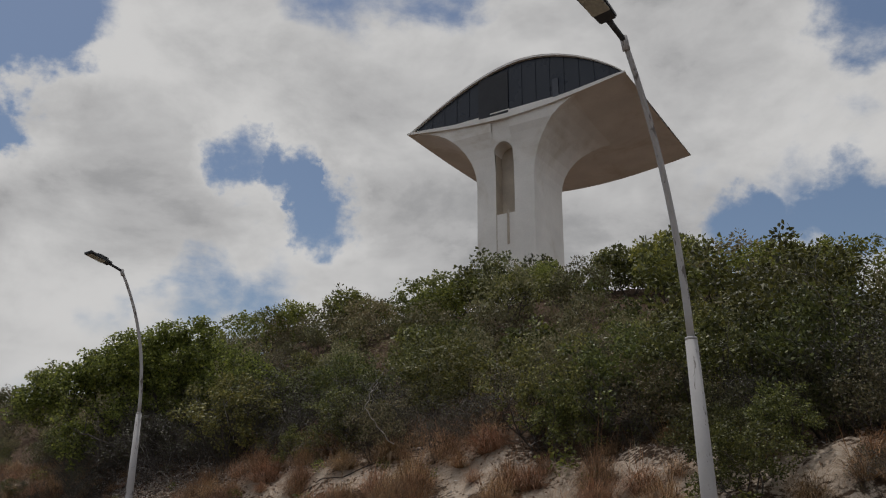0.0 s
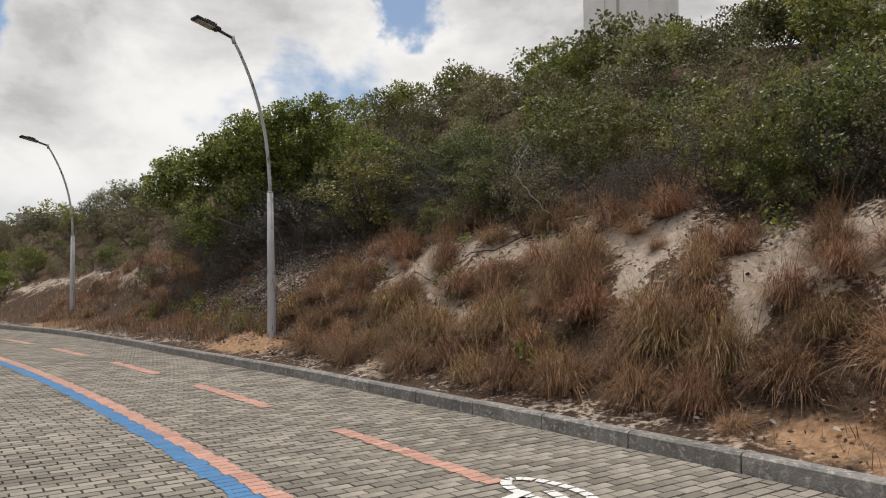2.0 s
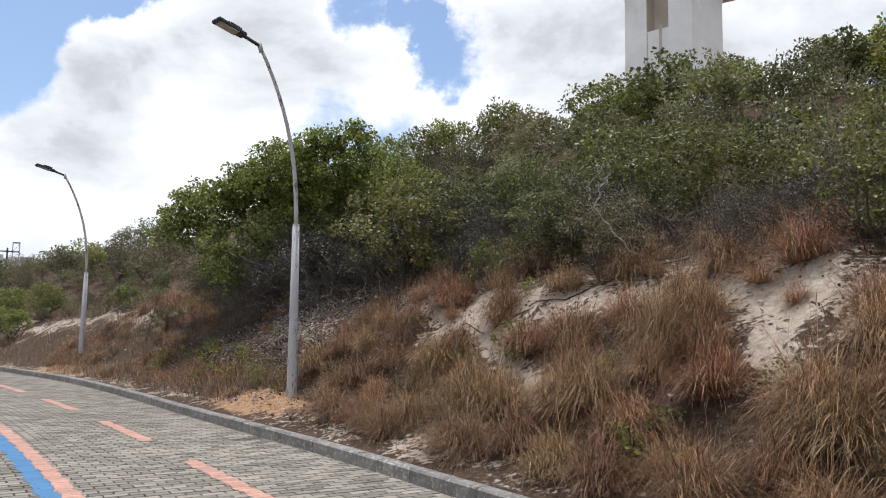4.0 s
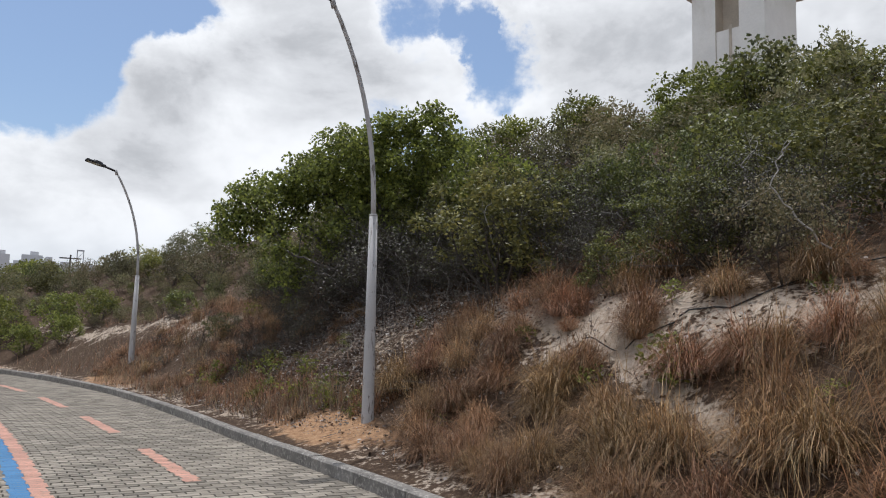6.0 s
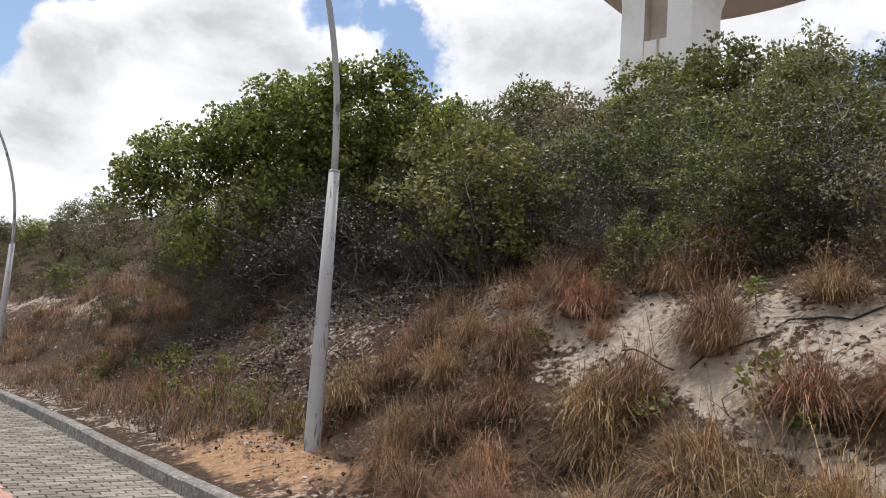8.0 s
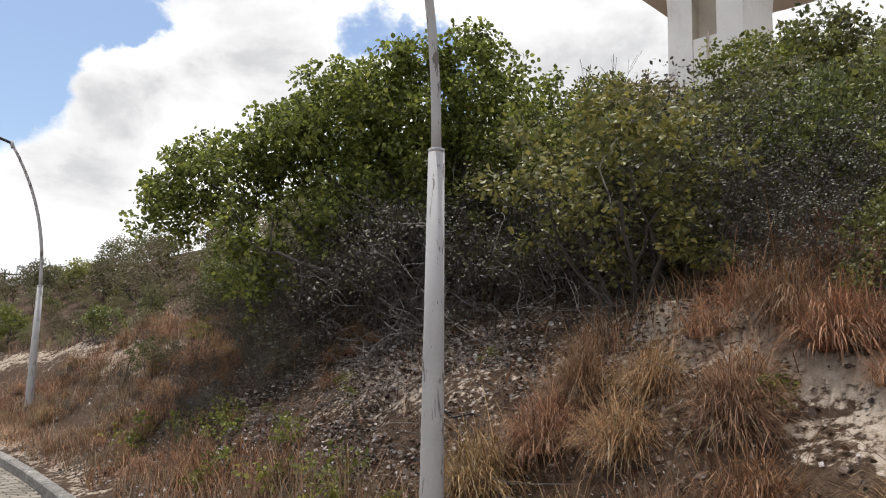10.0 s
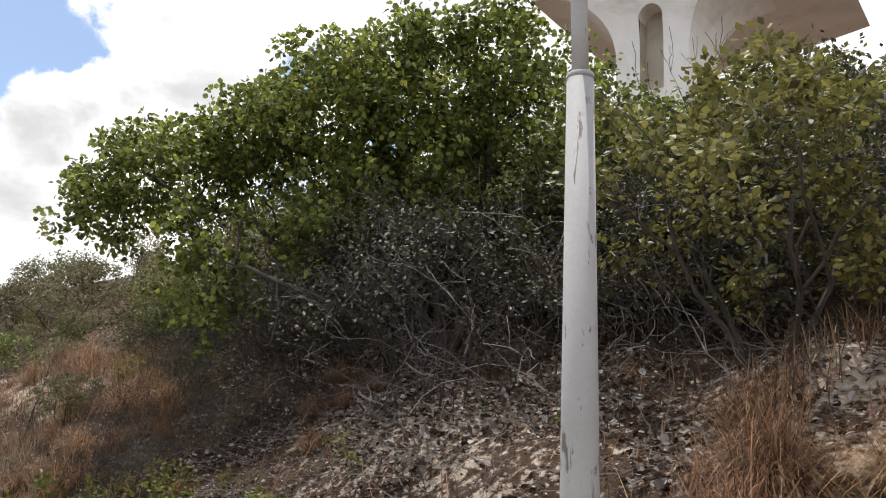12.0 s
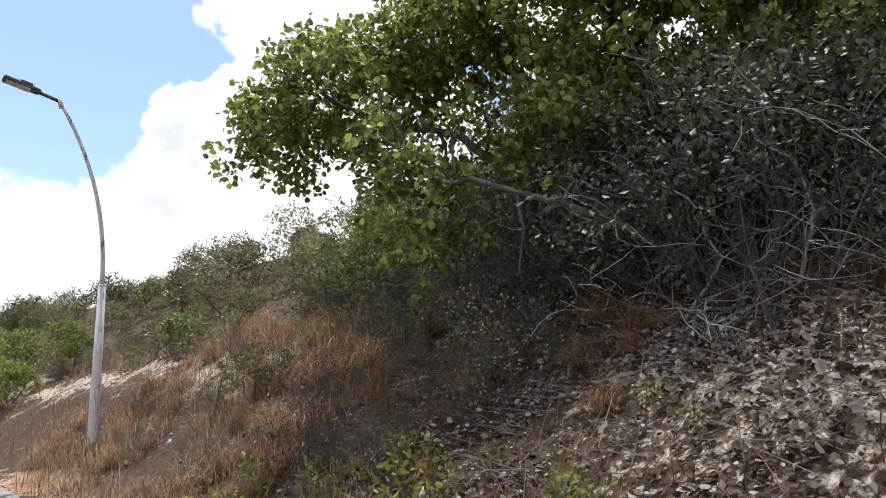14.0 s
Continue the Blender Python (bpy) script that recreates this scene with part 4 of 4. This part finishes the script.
# ---- the big round-leaved tree that leans over the slope ----
def build_tree():
    rng = random.Random(5)
    foot = Vector((-7.2, 19.2, float(height(*plan_inverse(-7.2, 19.2))) - 0.15))
    tree = thing("sea_grape_tree", Matrix.Translation(foot), "sprawling tree with round glossy green leaves leaning over the slope", "tree")
    limbs = [
        ([(0, 0, 0), (-0.5, 0.1, 0.55), (-1.4, 0.5, 1.1), (-2.2, 0.8, 1.55), (-3.0, 0.9, 1.85), (-3.6, 0.8, 2.2)], 0.055),
        ([(-0.5, 0.1, 0.55), (-1.1, 0.6, 1.5), (-1.8, 1.0, 2.2), (-2.5, 1.2, 2.65)], 0.045),
        ([(0, 0, 0), (-0.1, 0.3, 1.0), (-0.6, 0.6, 1.9), (-1.0, 0.7, 2.7)], 0.06),
        ([(0, 0, 0), (0.3, 0.2, 1.0), (0.35, 0.4, 2.0), (0.2, 0.5, 3.0)], 0.055),
        ([(0, 0, 0), (0.7, -0.1, 0.8), (1.3, 0.2, 1.5), (1.9, 0.4, 2.0)], 0.045),
        ([(-0.2, 0, 0.2), (-0.9, -0.3, 0.6), (-1.8, -0.3, 0.9), (-2.5, 0.1, 1.1)], 0.035),
    ]
    shoots = []
    for pts, r in limbs:
        sp = Soup()
        fine = []
        for i in range(len(pts) - 1):
            for k in range(3):
                fine.append(Vector(pts[i]).lerp(Vector(pts[i + 1]), k / 3) + (rand_dir(rng) * 0.05 if i + k else Vector((0, 0, 0))))
        fine.append(Vector(pts[-1]))
        sp.tube(fine, [r * (1 - 0.65 * i / (len(fine) - 1)) for i in range(len(fine))], 8)
        tips = []
        for i in range(3, len(fine)):
            grow(sp, rng, fine[i], rand_dir(rng, 0.6), rng.uniform(0.3, 0.55), 0.016, 1, tips, 0.4, (1, 3), 4)
        shoots += [q for q, _ in tips[1::2]]
        sp.make("limb", BARK, tree)
    # lobes of the crown: centre and half sizes
    lobes = [((-3.25, 0.85, 2.1), (1.0, 0.9, 0.7), 160), ((-2.4, 1.1, 2.6), (0.85, 0.85, 0.55), 120), ((-3.85, 0.6, 1.65), (0.55, 0.55, 0.5), 44), ((-1.5, 0.8, 2.75), (1.05, 1.0, 0.85), 200),
             ((-0.4, 0.6, 3.0), (1.0, 0.95, 0.8), 190), ((0.3, 0.4, 3.45), (0.55, 0.55, 0.42), 48), ((0.9, 0.4, 2.5), (1.0, 0.9, 0.85), 160), ((-0.5, 0.3, 2.1), (1.2, 0.7, 0.6), 70),
             ((-2.3, 0.1, 0.8), (0.45, 0.45, 0.6), 40), ((1.9, 0.5, 2.0), (0.9, 0.8, 0.75), 130), ((-1.4, 0.2, 1.35), (0.6, 0.5, 0.45), 30), ((0.6, 0.9, 1.8), (1.2, 0.7, 0.7), 40)]
    crown = Soup()
    for c, half, clumps in lobes:
        for _ in range(clumps):
            d = rand_dir(rng, 0.25)
            q = Vector(c) + Vector((d.x * half[0], d.y * half[1], d.z * half[2])) * rng.uniform(0.5, 1.08)
            leafy(crown, rng, q, rng.uniform(0.10, 0.2), rng.randint(29, 40), 0.062 if c[0] < 0.5 else 0.055, 0.9, 6, 0.45)
    for q in shoots:
        if q.z > 1.2:
            leafy(crown, rng, q, 0.13, 18, 0.062, 0.9, 6, 0.45)
    # a lone upright shoot above the outline
    for k in range(7):
        leafy(crown, rng, (-1.95, 0.9, 3.1 + 0.07 * k), 0.07, 5, 0.085, 0.9, 6)
    crown.make("crown", SEAGRAPE, tree)


build_tree()


def dead_branch(seed, long):
    rng = random.Random(seed)
    ob = thing("dead_branch", Matrix.Identity(4), "bleached bare branch tangled under the shrubs", "branch", "bare dead branches")
    sp, tips = Soup(), []
    grow(sp, rng, Vector((0, 0, -0.05)), Vector((1.0, 0, 0.75)), long, 0.0055, 3, tips, 0.45, (2, 3), 4, 0.66, -0.02)
    sp.make("wood", DEADWOOD, ob)
    return ob


def place_deadwood():
    rng = random.Random(21)
    kinds = [dead_branch(200 + i, 0.5 + 0.08 * i) for i in range(5)]
    for u, off in [(rng.uniform(15.2, 22.2), rng.uniform(2.8, 4.0)) for _ in range(46)] + [(rng.uniform(2.5, 15.3), rng.uniform(3.9, 4.9)) for _ in range(34)]:
        x, y = (float(q) for q in plan(u, off))
        ob = put(kinds, x, y, float(height(u, off)), rng.uniform(0.7, 1.3), rng, 25)
        ob.rotation_euler.z = radians(-135 + rng.uniform(-80, 80))
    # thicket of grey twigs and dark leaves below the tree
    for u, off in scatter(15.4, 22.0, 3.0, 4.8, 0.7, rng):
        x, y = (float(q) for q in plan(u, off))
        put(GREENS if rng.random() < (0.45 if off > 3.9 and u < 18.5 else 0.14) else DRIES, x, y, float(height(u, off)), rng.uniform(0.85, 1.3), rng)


place_deadwood()


# ---- loose cover: litter, fallen twigs, thin grass ----
def build_litter():
    rng = random.Random(31)
    sp = Soup()
    for i in range(30000):
        if i < 24000:
            u, off = rng.gauss(17.7, 2.0), abs(rng.gauss(1.9, 0.9)) + 0.35
            # clusters over the pale sand also paint the mottled sun and shade
            if field(u, off, 1.6, 12.0) + 0.5 * field(u, off, 4.5, 8.0) < rng.uniform(-0.25, 0.3):
                continue
        else:
            u, off = rng.uniform(2, 26), rng.uniform(0.2, 4.2)
        p = spot(u, off, rng.uniform(0.004, 0.035))
        ln = rng.uniform(0.022, 0.062)
        sp.leaf(p, (rand_dir(rng) * Vector((1, 1, 0.35))).normalized(), rand_dir(rng, 1.3), ln, ln * rng.uniform(0.55, 0.95), 6 if i % 3 else 4)
    for i in range(16000):
        # crumbs of leaf between the larger ones
        u, off = rng.gauss(18.2, 2.2), 0.4 + 2.9 * rng.random()
        ln = rng.uniform(0.012, 0.032)
        sp.leaf(spot(u, off, rng.uniform(0.002, 0.02)), (rand_dir(rng) * Vector((1, 1, 0.35))).normalized(), rand_dir(rng, 1.0), ln, ln * rng.uniform(0.4, 0.9), 4)
    ob = sp.make("leaf_litter", LITTER)
    tagged(ob, "fallen grey and brown leaves strewn on the sand", "leaf litter", kind="stuff")
    sp = Soup()
    for i in range(1000):
        u, off = (rng.gauss(18.4, 2.0), abs(rng.gauss(2.1, 0.8)) + 0.4) if i < 700 else (rng.uniform(2, 26), rng.uniform(0.3, 4.2))
        p = spot(u, off, 0.015)
        w = (rand_dir(rng) * Vector((1, 1, 0.25))).normalized()
        q = p + w * rng.uniform(0.1, 0.38) + Vector((0, 0, rng.uniform(0, 0.05)))
        sp.tube([p, q, q + (w + rand_dir(rng) * 0.5).normalized() * 0.18], [0.0032, 0.0026, 0.0012], 3, False)
    tagged(sp.make("fallen_twigs", DEADWOOD), "thin bleached twigs lying on the sand", "twigs", kind="stuff")
    sp, pale = Soup(), Soup()
    for i in range(44000):
        u, off = (rng.uniform(1, 34) if i % 5 == 0 else rng.uniform(15, 28)), 0.2 + 3.6 * rng.random() ** 0.9
        if (14.1 < u < 16.3 and off < 0.9) or (under_tree(u, off + 0.25 * math.sin(u * 3)) and off > 1.25 and rng.random() < 0.95) or rng.random() < float(sandy_at(u, off)) * 0.95 or (u < 14 and field(u * 1.0, off, 1.1) < -0.1) or (u > 19 and field(u, off, 1.7, 5.0) < -0.12):
            continue
        p = spot(u, off, -0.01)
        (pale if field(u, off, 0.8, 3.0) + rng.uniform(-0.4, 0.4) > 0.12 else sp).blade(p, (Vector((0, 0, 1)) + rand_dir(rng) * 0.65).normalized(), rng.uniform(0.12, 0.42) * ((1.0 + 0.5 * field(u, off, 1.3, 2.0)) if u > 15 else 0.5), rng.uniform(0.005, 0.01), rng.uniform(0.1, 0.9))
    tagged(sp.make("dry_grass", BLADE), "thin dry brown grass over the slope", "grass", kind="stuff")
    tagged(pale.make("straw_grass", STRAW), "pale straw-coloured grass over the slope", "grass", kind="stuff")


build_litter()


# ---- single bare branches and irrigation hoses ----
def bare_branch(points, r):
    rng = random.Random(int(abs(points[0][0] * 100)))
    ob = thing("bare_branch", Matrix.Translation(points[0]), "pale crooked bare branch standing out of the shrubs", "branch", "crooked pale branches")
    pts = [Vector(p) - Vector(points[0]) for p in points]
    fine = []
    for i in range(len(pts) - 1):
        for k in range(4):
            fine.append(pts[i].lerp(pts[i + 1], k / 4) + rand_dir(rng) * 0.025)
    fine.append(pts[-1])
    sp = Soup()
    sp.tube(fine, [r * (1 - 0.6 * i / (len(fine) - 1)) for i in range(len(fine))], 6)
    tips = []
    for k in (len(fine) // 2, len(fine) - 3, len(fine) - 1):
        grow(sp, rng, fine[k], rand_dir(rng, 0.3), 0.24, r * 0.35, 1, tips, 0.4, (1, 2), 4)
    sp.make("wood", PALEWOOD, ob)


TWIGS = [(-5.6, 18.9, 2.9, 5.5), (-5.3, 18.85, 2.9, 5.5), (-5.45, 18.5, 2.9, 5.3), (-4.0, 19.2, 3.3, 5.5), (-13.0, 21.7, 1.4, 3.6)]
bare_branch([(-1.0, 13.7, 2.35), (-1.3, 13.7, 2.65), (-1.48, 13.7, 2.95), (-1.42, 13.75, 3.25), (-1.3, 13.8, 3.4)], 0.010)
bare_branch([(-4.85, 17.2, 2.6), (-5.0, 17.15, 3.0), (-5.1, 17.1, 3.35), (-4.95, 17.1, 3.6), (-5.05, 17.1, 3.85)], 0.010)
bare_branch([(-1.7, 15.1, 2.9), (-1.55, 15.1, 3.2), (-1.62, 15.15, 3.5), (-1.45, 15.2, 3.75)], 0.010)
bare_branch([(-6.95, 18.9, 2.0), (-6.85, 18.8, 2.45), (-6.95, 18.75, 2.75), (-7.15, 18.8, 2.95), (-7.1, 18.9, 3.3)], 0.014)
bare_branch([(-7.6, 19.0, 1.9), (-7.4, 18.9, 2.2), (-7.55, 18.9, 2.6), (-7.9, 19.0, 2.85)], 0.011)
bare_branch([(-6.0, 18.2, 2.0), (-5.9, 18.1, 2.4), (-6.2, 18.05, 2.7), (-6.1, 18.1, 3.1)], 0.010)


def bare_sapling(x, y, z, high):
    """A leafless upright sapling whose fine twigs stand against the sky."""
    rng = random.Random(int(abs(x * 100 + y)))
    ob = thing("bare_sapling", pose(x, y, z), "leafless grey sapling with fine upright twigs", "sapling", "leafless saplings")
    sp, tips = Soup(), []
    grow(sp, rng, Vector((0, 0, -0.1)), Vector((0.05, 0, 1.0)), high * 0.40, 0.010, 3, tips, 0.12, (2, 3), 4, 0.6, 0.6, 0.42)
    sp.make("wood", TWIG, ob)


for x, y, z, top in TWIGS:
    bare_sapling(x, y, z - 0.4, top - z + 0.4)


def hose(stops):
    """A thin black pipe that lies on the sand."""
    ob = thing("irrigation_hose", Matrix.Identity(4), "thin black irrigation hose lying across the sand", "hose", "irrigation hoses")
    pts = []
    for (u0, o0), (u1, o1) in zip(stops, stops[1:]):
        for k in range(6):
            pts.append(spot(u0 + (u1 - u0) * k / 6, o0 + (o1 - o0) * k / 6 + 0.02 * math.sin(k * 1.7), 0.018))
    pts.append(spot(*stops[-1], 0.018))
    sp = Soup()
    sp.tube(pts, [0.008] * len(pts), 7)
    sp.make("pipe", HOSE, ob, smooth=True)


hose([(11.5, 2.5), (11.09, 2.73), (10.65, 3.34), (9.8, 4.1)])
hose([(12.7, 2.32), (12.1, 2.36), (11.5, 2.44)])
hose([(10.5, 1.22), (10.1, 1.27), (9.5, 1.32)])
hose([(16.35, 1.86), (15.9, 1.95)])


# ---- far skyline ----
def build_skyline():
    rng = random.Random(41)
    for left, dist, wide, top in ((39.0, 900, 16, 74), (40.6, 950, 20, 66), (41.4, 1000, 26, 72), (42.2, 900, 18, 64), (43.0, 980, 22, 72), (43.9, 900, 14, 70), (44.8, 940, 20, 78), (45.7, 1000, 26, 72), (46.7, 900, 18, 74), (48, 950, 30, 66)):
        d = heading(left, 0) * dist
        house = thing("apartment_block", pose(d.x, d.y, 0, 0, 0, left + rng.uniform(-20, 20)), "pale hazy apartment block on the skyline", "building", "far apartment blocks")
        sp = Soup()
        sp.box((0, 0, top / 2), wide, 14, top)
        sp.make("wall", CITY, house)
        sp = Soup()
        sp.box((wide * 0.1, 0, top + 2), wide * 0.4, 7, 4)
        sp.make("roof_housing", CITY, house)
    d = heading(41.7, 0) * 330
    mast = thing("radio_mast", pose(d.x, d.y, -3, 0, 0, 40), "slender grey lattice radio mast behind the dunes", "mast")
    for k in (-1.1, 1.1):
        sp = Soup()
        sp.tube([(k, 0, 0), (k, 0, 34)], [0.22, 0.18], 5)
        sp.make("leg", MAST, mast)
    sp = Soup()
    for i in range(12):
        sp.tube([(-1.1 if i % 2 else 1.1, 0, 2.8 * i), (1.1 if i % 2 else -1.1, 0, 2.8 * (i + 1))], [0.08, 0.08], 4)
    sp.make("bracing", MAST, mast)
    sp = Soup()
    sp.box((0, 0, 34), 2.6, 0.9, 0.5)
    sp.make("antenna_platform", MAST, mast)
    d = heading(41.8, 0) * 150
    post = thing("utility_pole", pose(d.x, d.y, float(height(*plan_inverse(d.x, d.y))), 0, 0, 40), "dark wooden utility pole with a crossarm", "utility pole")
    sp = Soup()
    sp.tube([(0, 0, -0.5), (0, 0, 7.5)], [0.17, 0.13], 8)
    sp.make("post", BARK, post)
    sp = Soup()
    sp.box((0, 0, 6.9), 3.4, 0.16, 0.2)
    sp.make("crossarm", BARK, post)
    for _ in range(46):
        d = heading(rng.uniform(30, 62), 0) * rng.uniform(85, 260)
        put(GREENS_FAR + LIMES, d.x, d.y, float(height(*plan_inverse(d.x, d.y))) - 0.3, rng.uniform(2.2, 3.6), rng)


build_skyline()


# ---- paint and paving ----
def line_paint(name, mat, label, u0, u1, low, high, rows=0.1):
    """Road paint broken by the joints: one flat patch for each row of blocks."""
    sp = Soup()
    i = math.floor(u0 / rows)
    while i * rows < u1:
        a, b = max(u0, i * rows + 0.004), min(u1, (i + 1) * rows - 0.004)
        wob = 0.012 * math.sin(i * 2.1) + 0.01 * math.sin(i * 5.3)
        if b > a:
            q = len(sp.v)
            for uu, off in ((a, low + wob), (b, low + wob), (b, high + wob), (a, high + wob)):
                x, y = plan(uu, off)
                sp.v.append(Vector((float(x), float(y), 0.0045)))
            sp.f.append((q, q + 3, q + 2, q + 1))
        i += 1
    ob = sp.make(name, mat)
    return tagged(ob, label, "road marking", kind="structure")


line_paint("lane_line_blue", PAINT_BLUE, "faded blue line painted on the paving", -8, 60, -3.06, -2.905)
line_paint("lane_line_orange", PAINT_ORANGE, "faded orange line painted beside the blue one", -8, 60, -2.90, -2.755)
for k in range(-3, 12):
    line_paint("lane_dash", PAINT_ORANGE, "faded orange dash of the cycle lane", 5.80 + 3.93 * k, 8.13 + 3.91 * k, -1.59, -1.44)


def build_cycle_mark():
    sp = Soup()

    def stroke(path, w, z=0.0085):
        for (u0, o0), (u1, o1) in zip(path, path[1:]):
            du, do = u1 - u0, o1 - o0
            ln = math.hypot(du, do)
            pieces = max(1, int(ln / 0.018))
            for k in range(pieces):
                ua, oa, ub, ob_ = u0 + du * k / pieces, o0 + do * k / pieces, u0 + du * (k + 1) / pieces, o0 + do * (k + 1) / pieces
                if abs(((ua + ub) / 2) / 0.1 - round(((ua + ub) / 2) / 0.1)) < 0.06:
                    continue
                nu, no = -do / ln * w / 2, du / ln * w / 2
                q = len(sp.v)
                for uu, oo in ((ua - nu, oa - no), (ub - nu, ob_ - no), (ub + nu, ob_ + no), (ua + nu, oa + no)):
                    x, y = plan(uu, oo)
                    sp.v.append(Vector((float(x), float(y), z)))
                sp.f.append((q, q + 3, q + 2, q + 1))
    for cu, co in ((5.43, -1.39), (5.12, -2.0)):
        stroke([(cu + 0.38 * math.cos(a), co + 0.17 * math.sin(a)) for a in [2 * math.pi * i / 28 for i in range(29)]], 0.075)
    stroke([(5.43, -1.39), (4.83, -1.54), (5.12, -2.0)], 0.08, 0.0125)
    stroke([(5.5, -1.5), (5.43, -1.74), (4.73, -1.89)], 0.08, 0.0165)
    tagged(sp.make("cycle_symbol", PAINT_WHITE), "white bicycle symbol painted on the paving", "road marking", kind="structure")


build_cycle_mark()


def build_paving():
    """Blocks of 20 by 10 cm in rows across the lane, in running bond."""
    rng = random.Random(51)
    brick = bpy.data.meshes.new("paver")
    sp = Soup()
    sp.box((0, 0, -0.03), 0.0868, 0.1885, 0.06, 0, True)
    for i in range(4, 8):
        sp.v[i] = Vector((sp.v[i].x * 0.955, sp.v[i].y * 0.975, 0.0))
    b = len(sp.v)
    sp.v += [Vector((sp.v[i].x / 0.955, sp.v[i].y / 0.975, -0.004)) for i in range(4, 8)]
    sp.f = [(4, 5, 6, 7)] + [(b + k, b + (k + 1) % 4, 4 + (k + 1) % 4, 4 + k) for k in range(4)] + [(k, (k + 1) % 4, b + (k + 1) % 4, b + k) for k in range(4)]
    brick.from_pydata([tuple(v) for v in sp.v], [], sp.f)
    brick.materials.append(PAVER)
    rest = Soup()
    singles = 0
    i = -80
    while i * 0.1 < 40:
        u = (i + 0.5) * 0.1
        off = -0.11 - (0.1 if i % 2 else 0.0)
        if i % 2:
            x, y = plan(u, -0.055)
            rest.box((float(x), float(y), -0.014), 0.09, 0.088, 0.028, radians(135), True)
        far = -8.9
        while off > far:
            x, y = plan(u, off)
            z = rng.uniform(-0.0025, 0.002)
            if 5.0 < u < 7.4 and -2.6 < off < -0.05 and singles < 300:
                ob = new("paver", brick)
                ob.parent = ROAD
                ob.matrix_basis = pose(float(x), float(y), z, rng.uniform(-0.5, 0.5), rng.uniform(-0.5, 0.5), 135 + rng.uniform(-0.6, 0.6))
                singles += 1
            else:
                a = radians(135 + rng.uniform(-0.6, 0.6))
                ca, sa = math.cos(a), math.sin(a)
                q = len(rest.v)
                tilt = rng.uniform(-0.012, 0.012)
                for v in sp.v[4:12]:
                    rest.v.append(Vector((float(x) + v.x * ca - v.y * sa, float(y) + v.x * sa + v.y * ca, v.z * 2.5 + z + tilt * v.y)))
                rest.f += [(q, q + 1, q + 2, q + 3)] + [(q + 4 + k, q + 4 + (k + 1) % 4, q + (k + 1) % 4, q + k) for k in range(4)]
            off -= 0.2
        i += 1
    ob = rest.make("pavers", PAVERS, ROAD, "grey-brown concrete paving blocks in running bond")
    tagged(ob, kind="stuff")


build_paving()
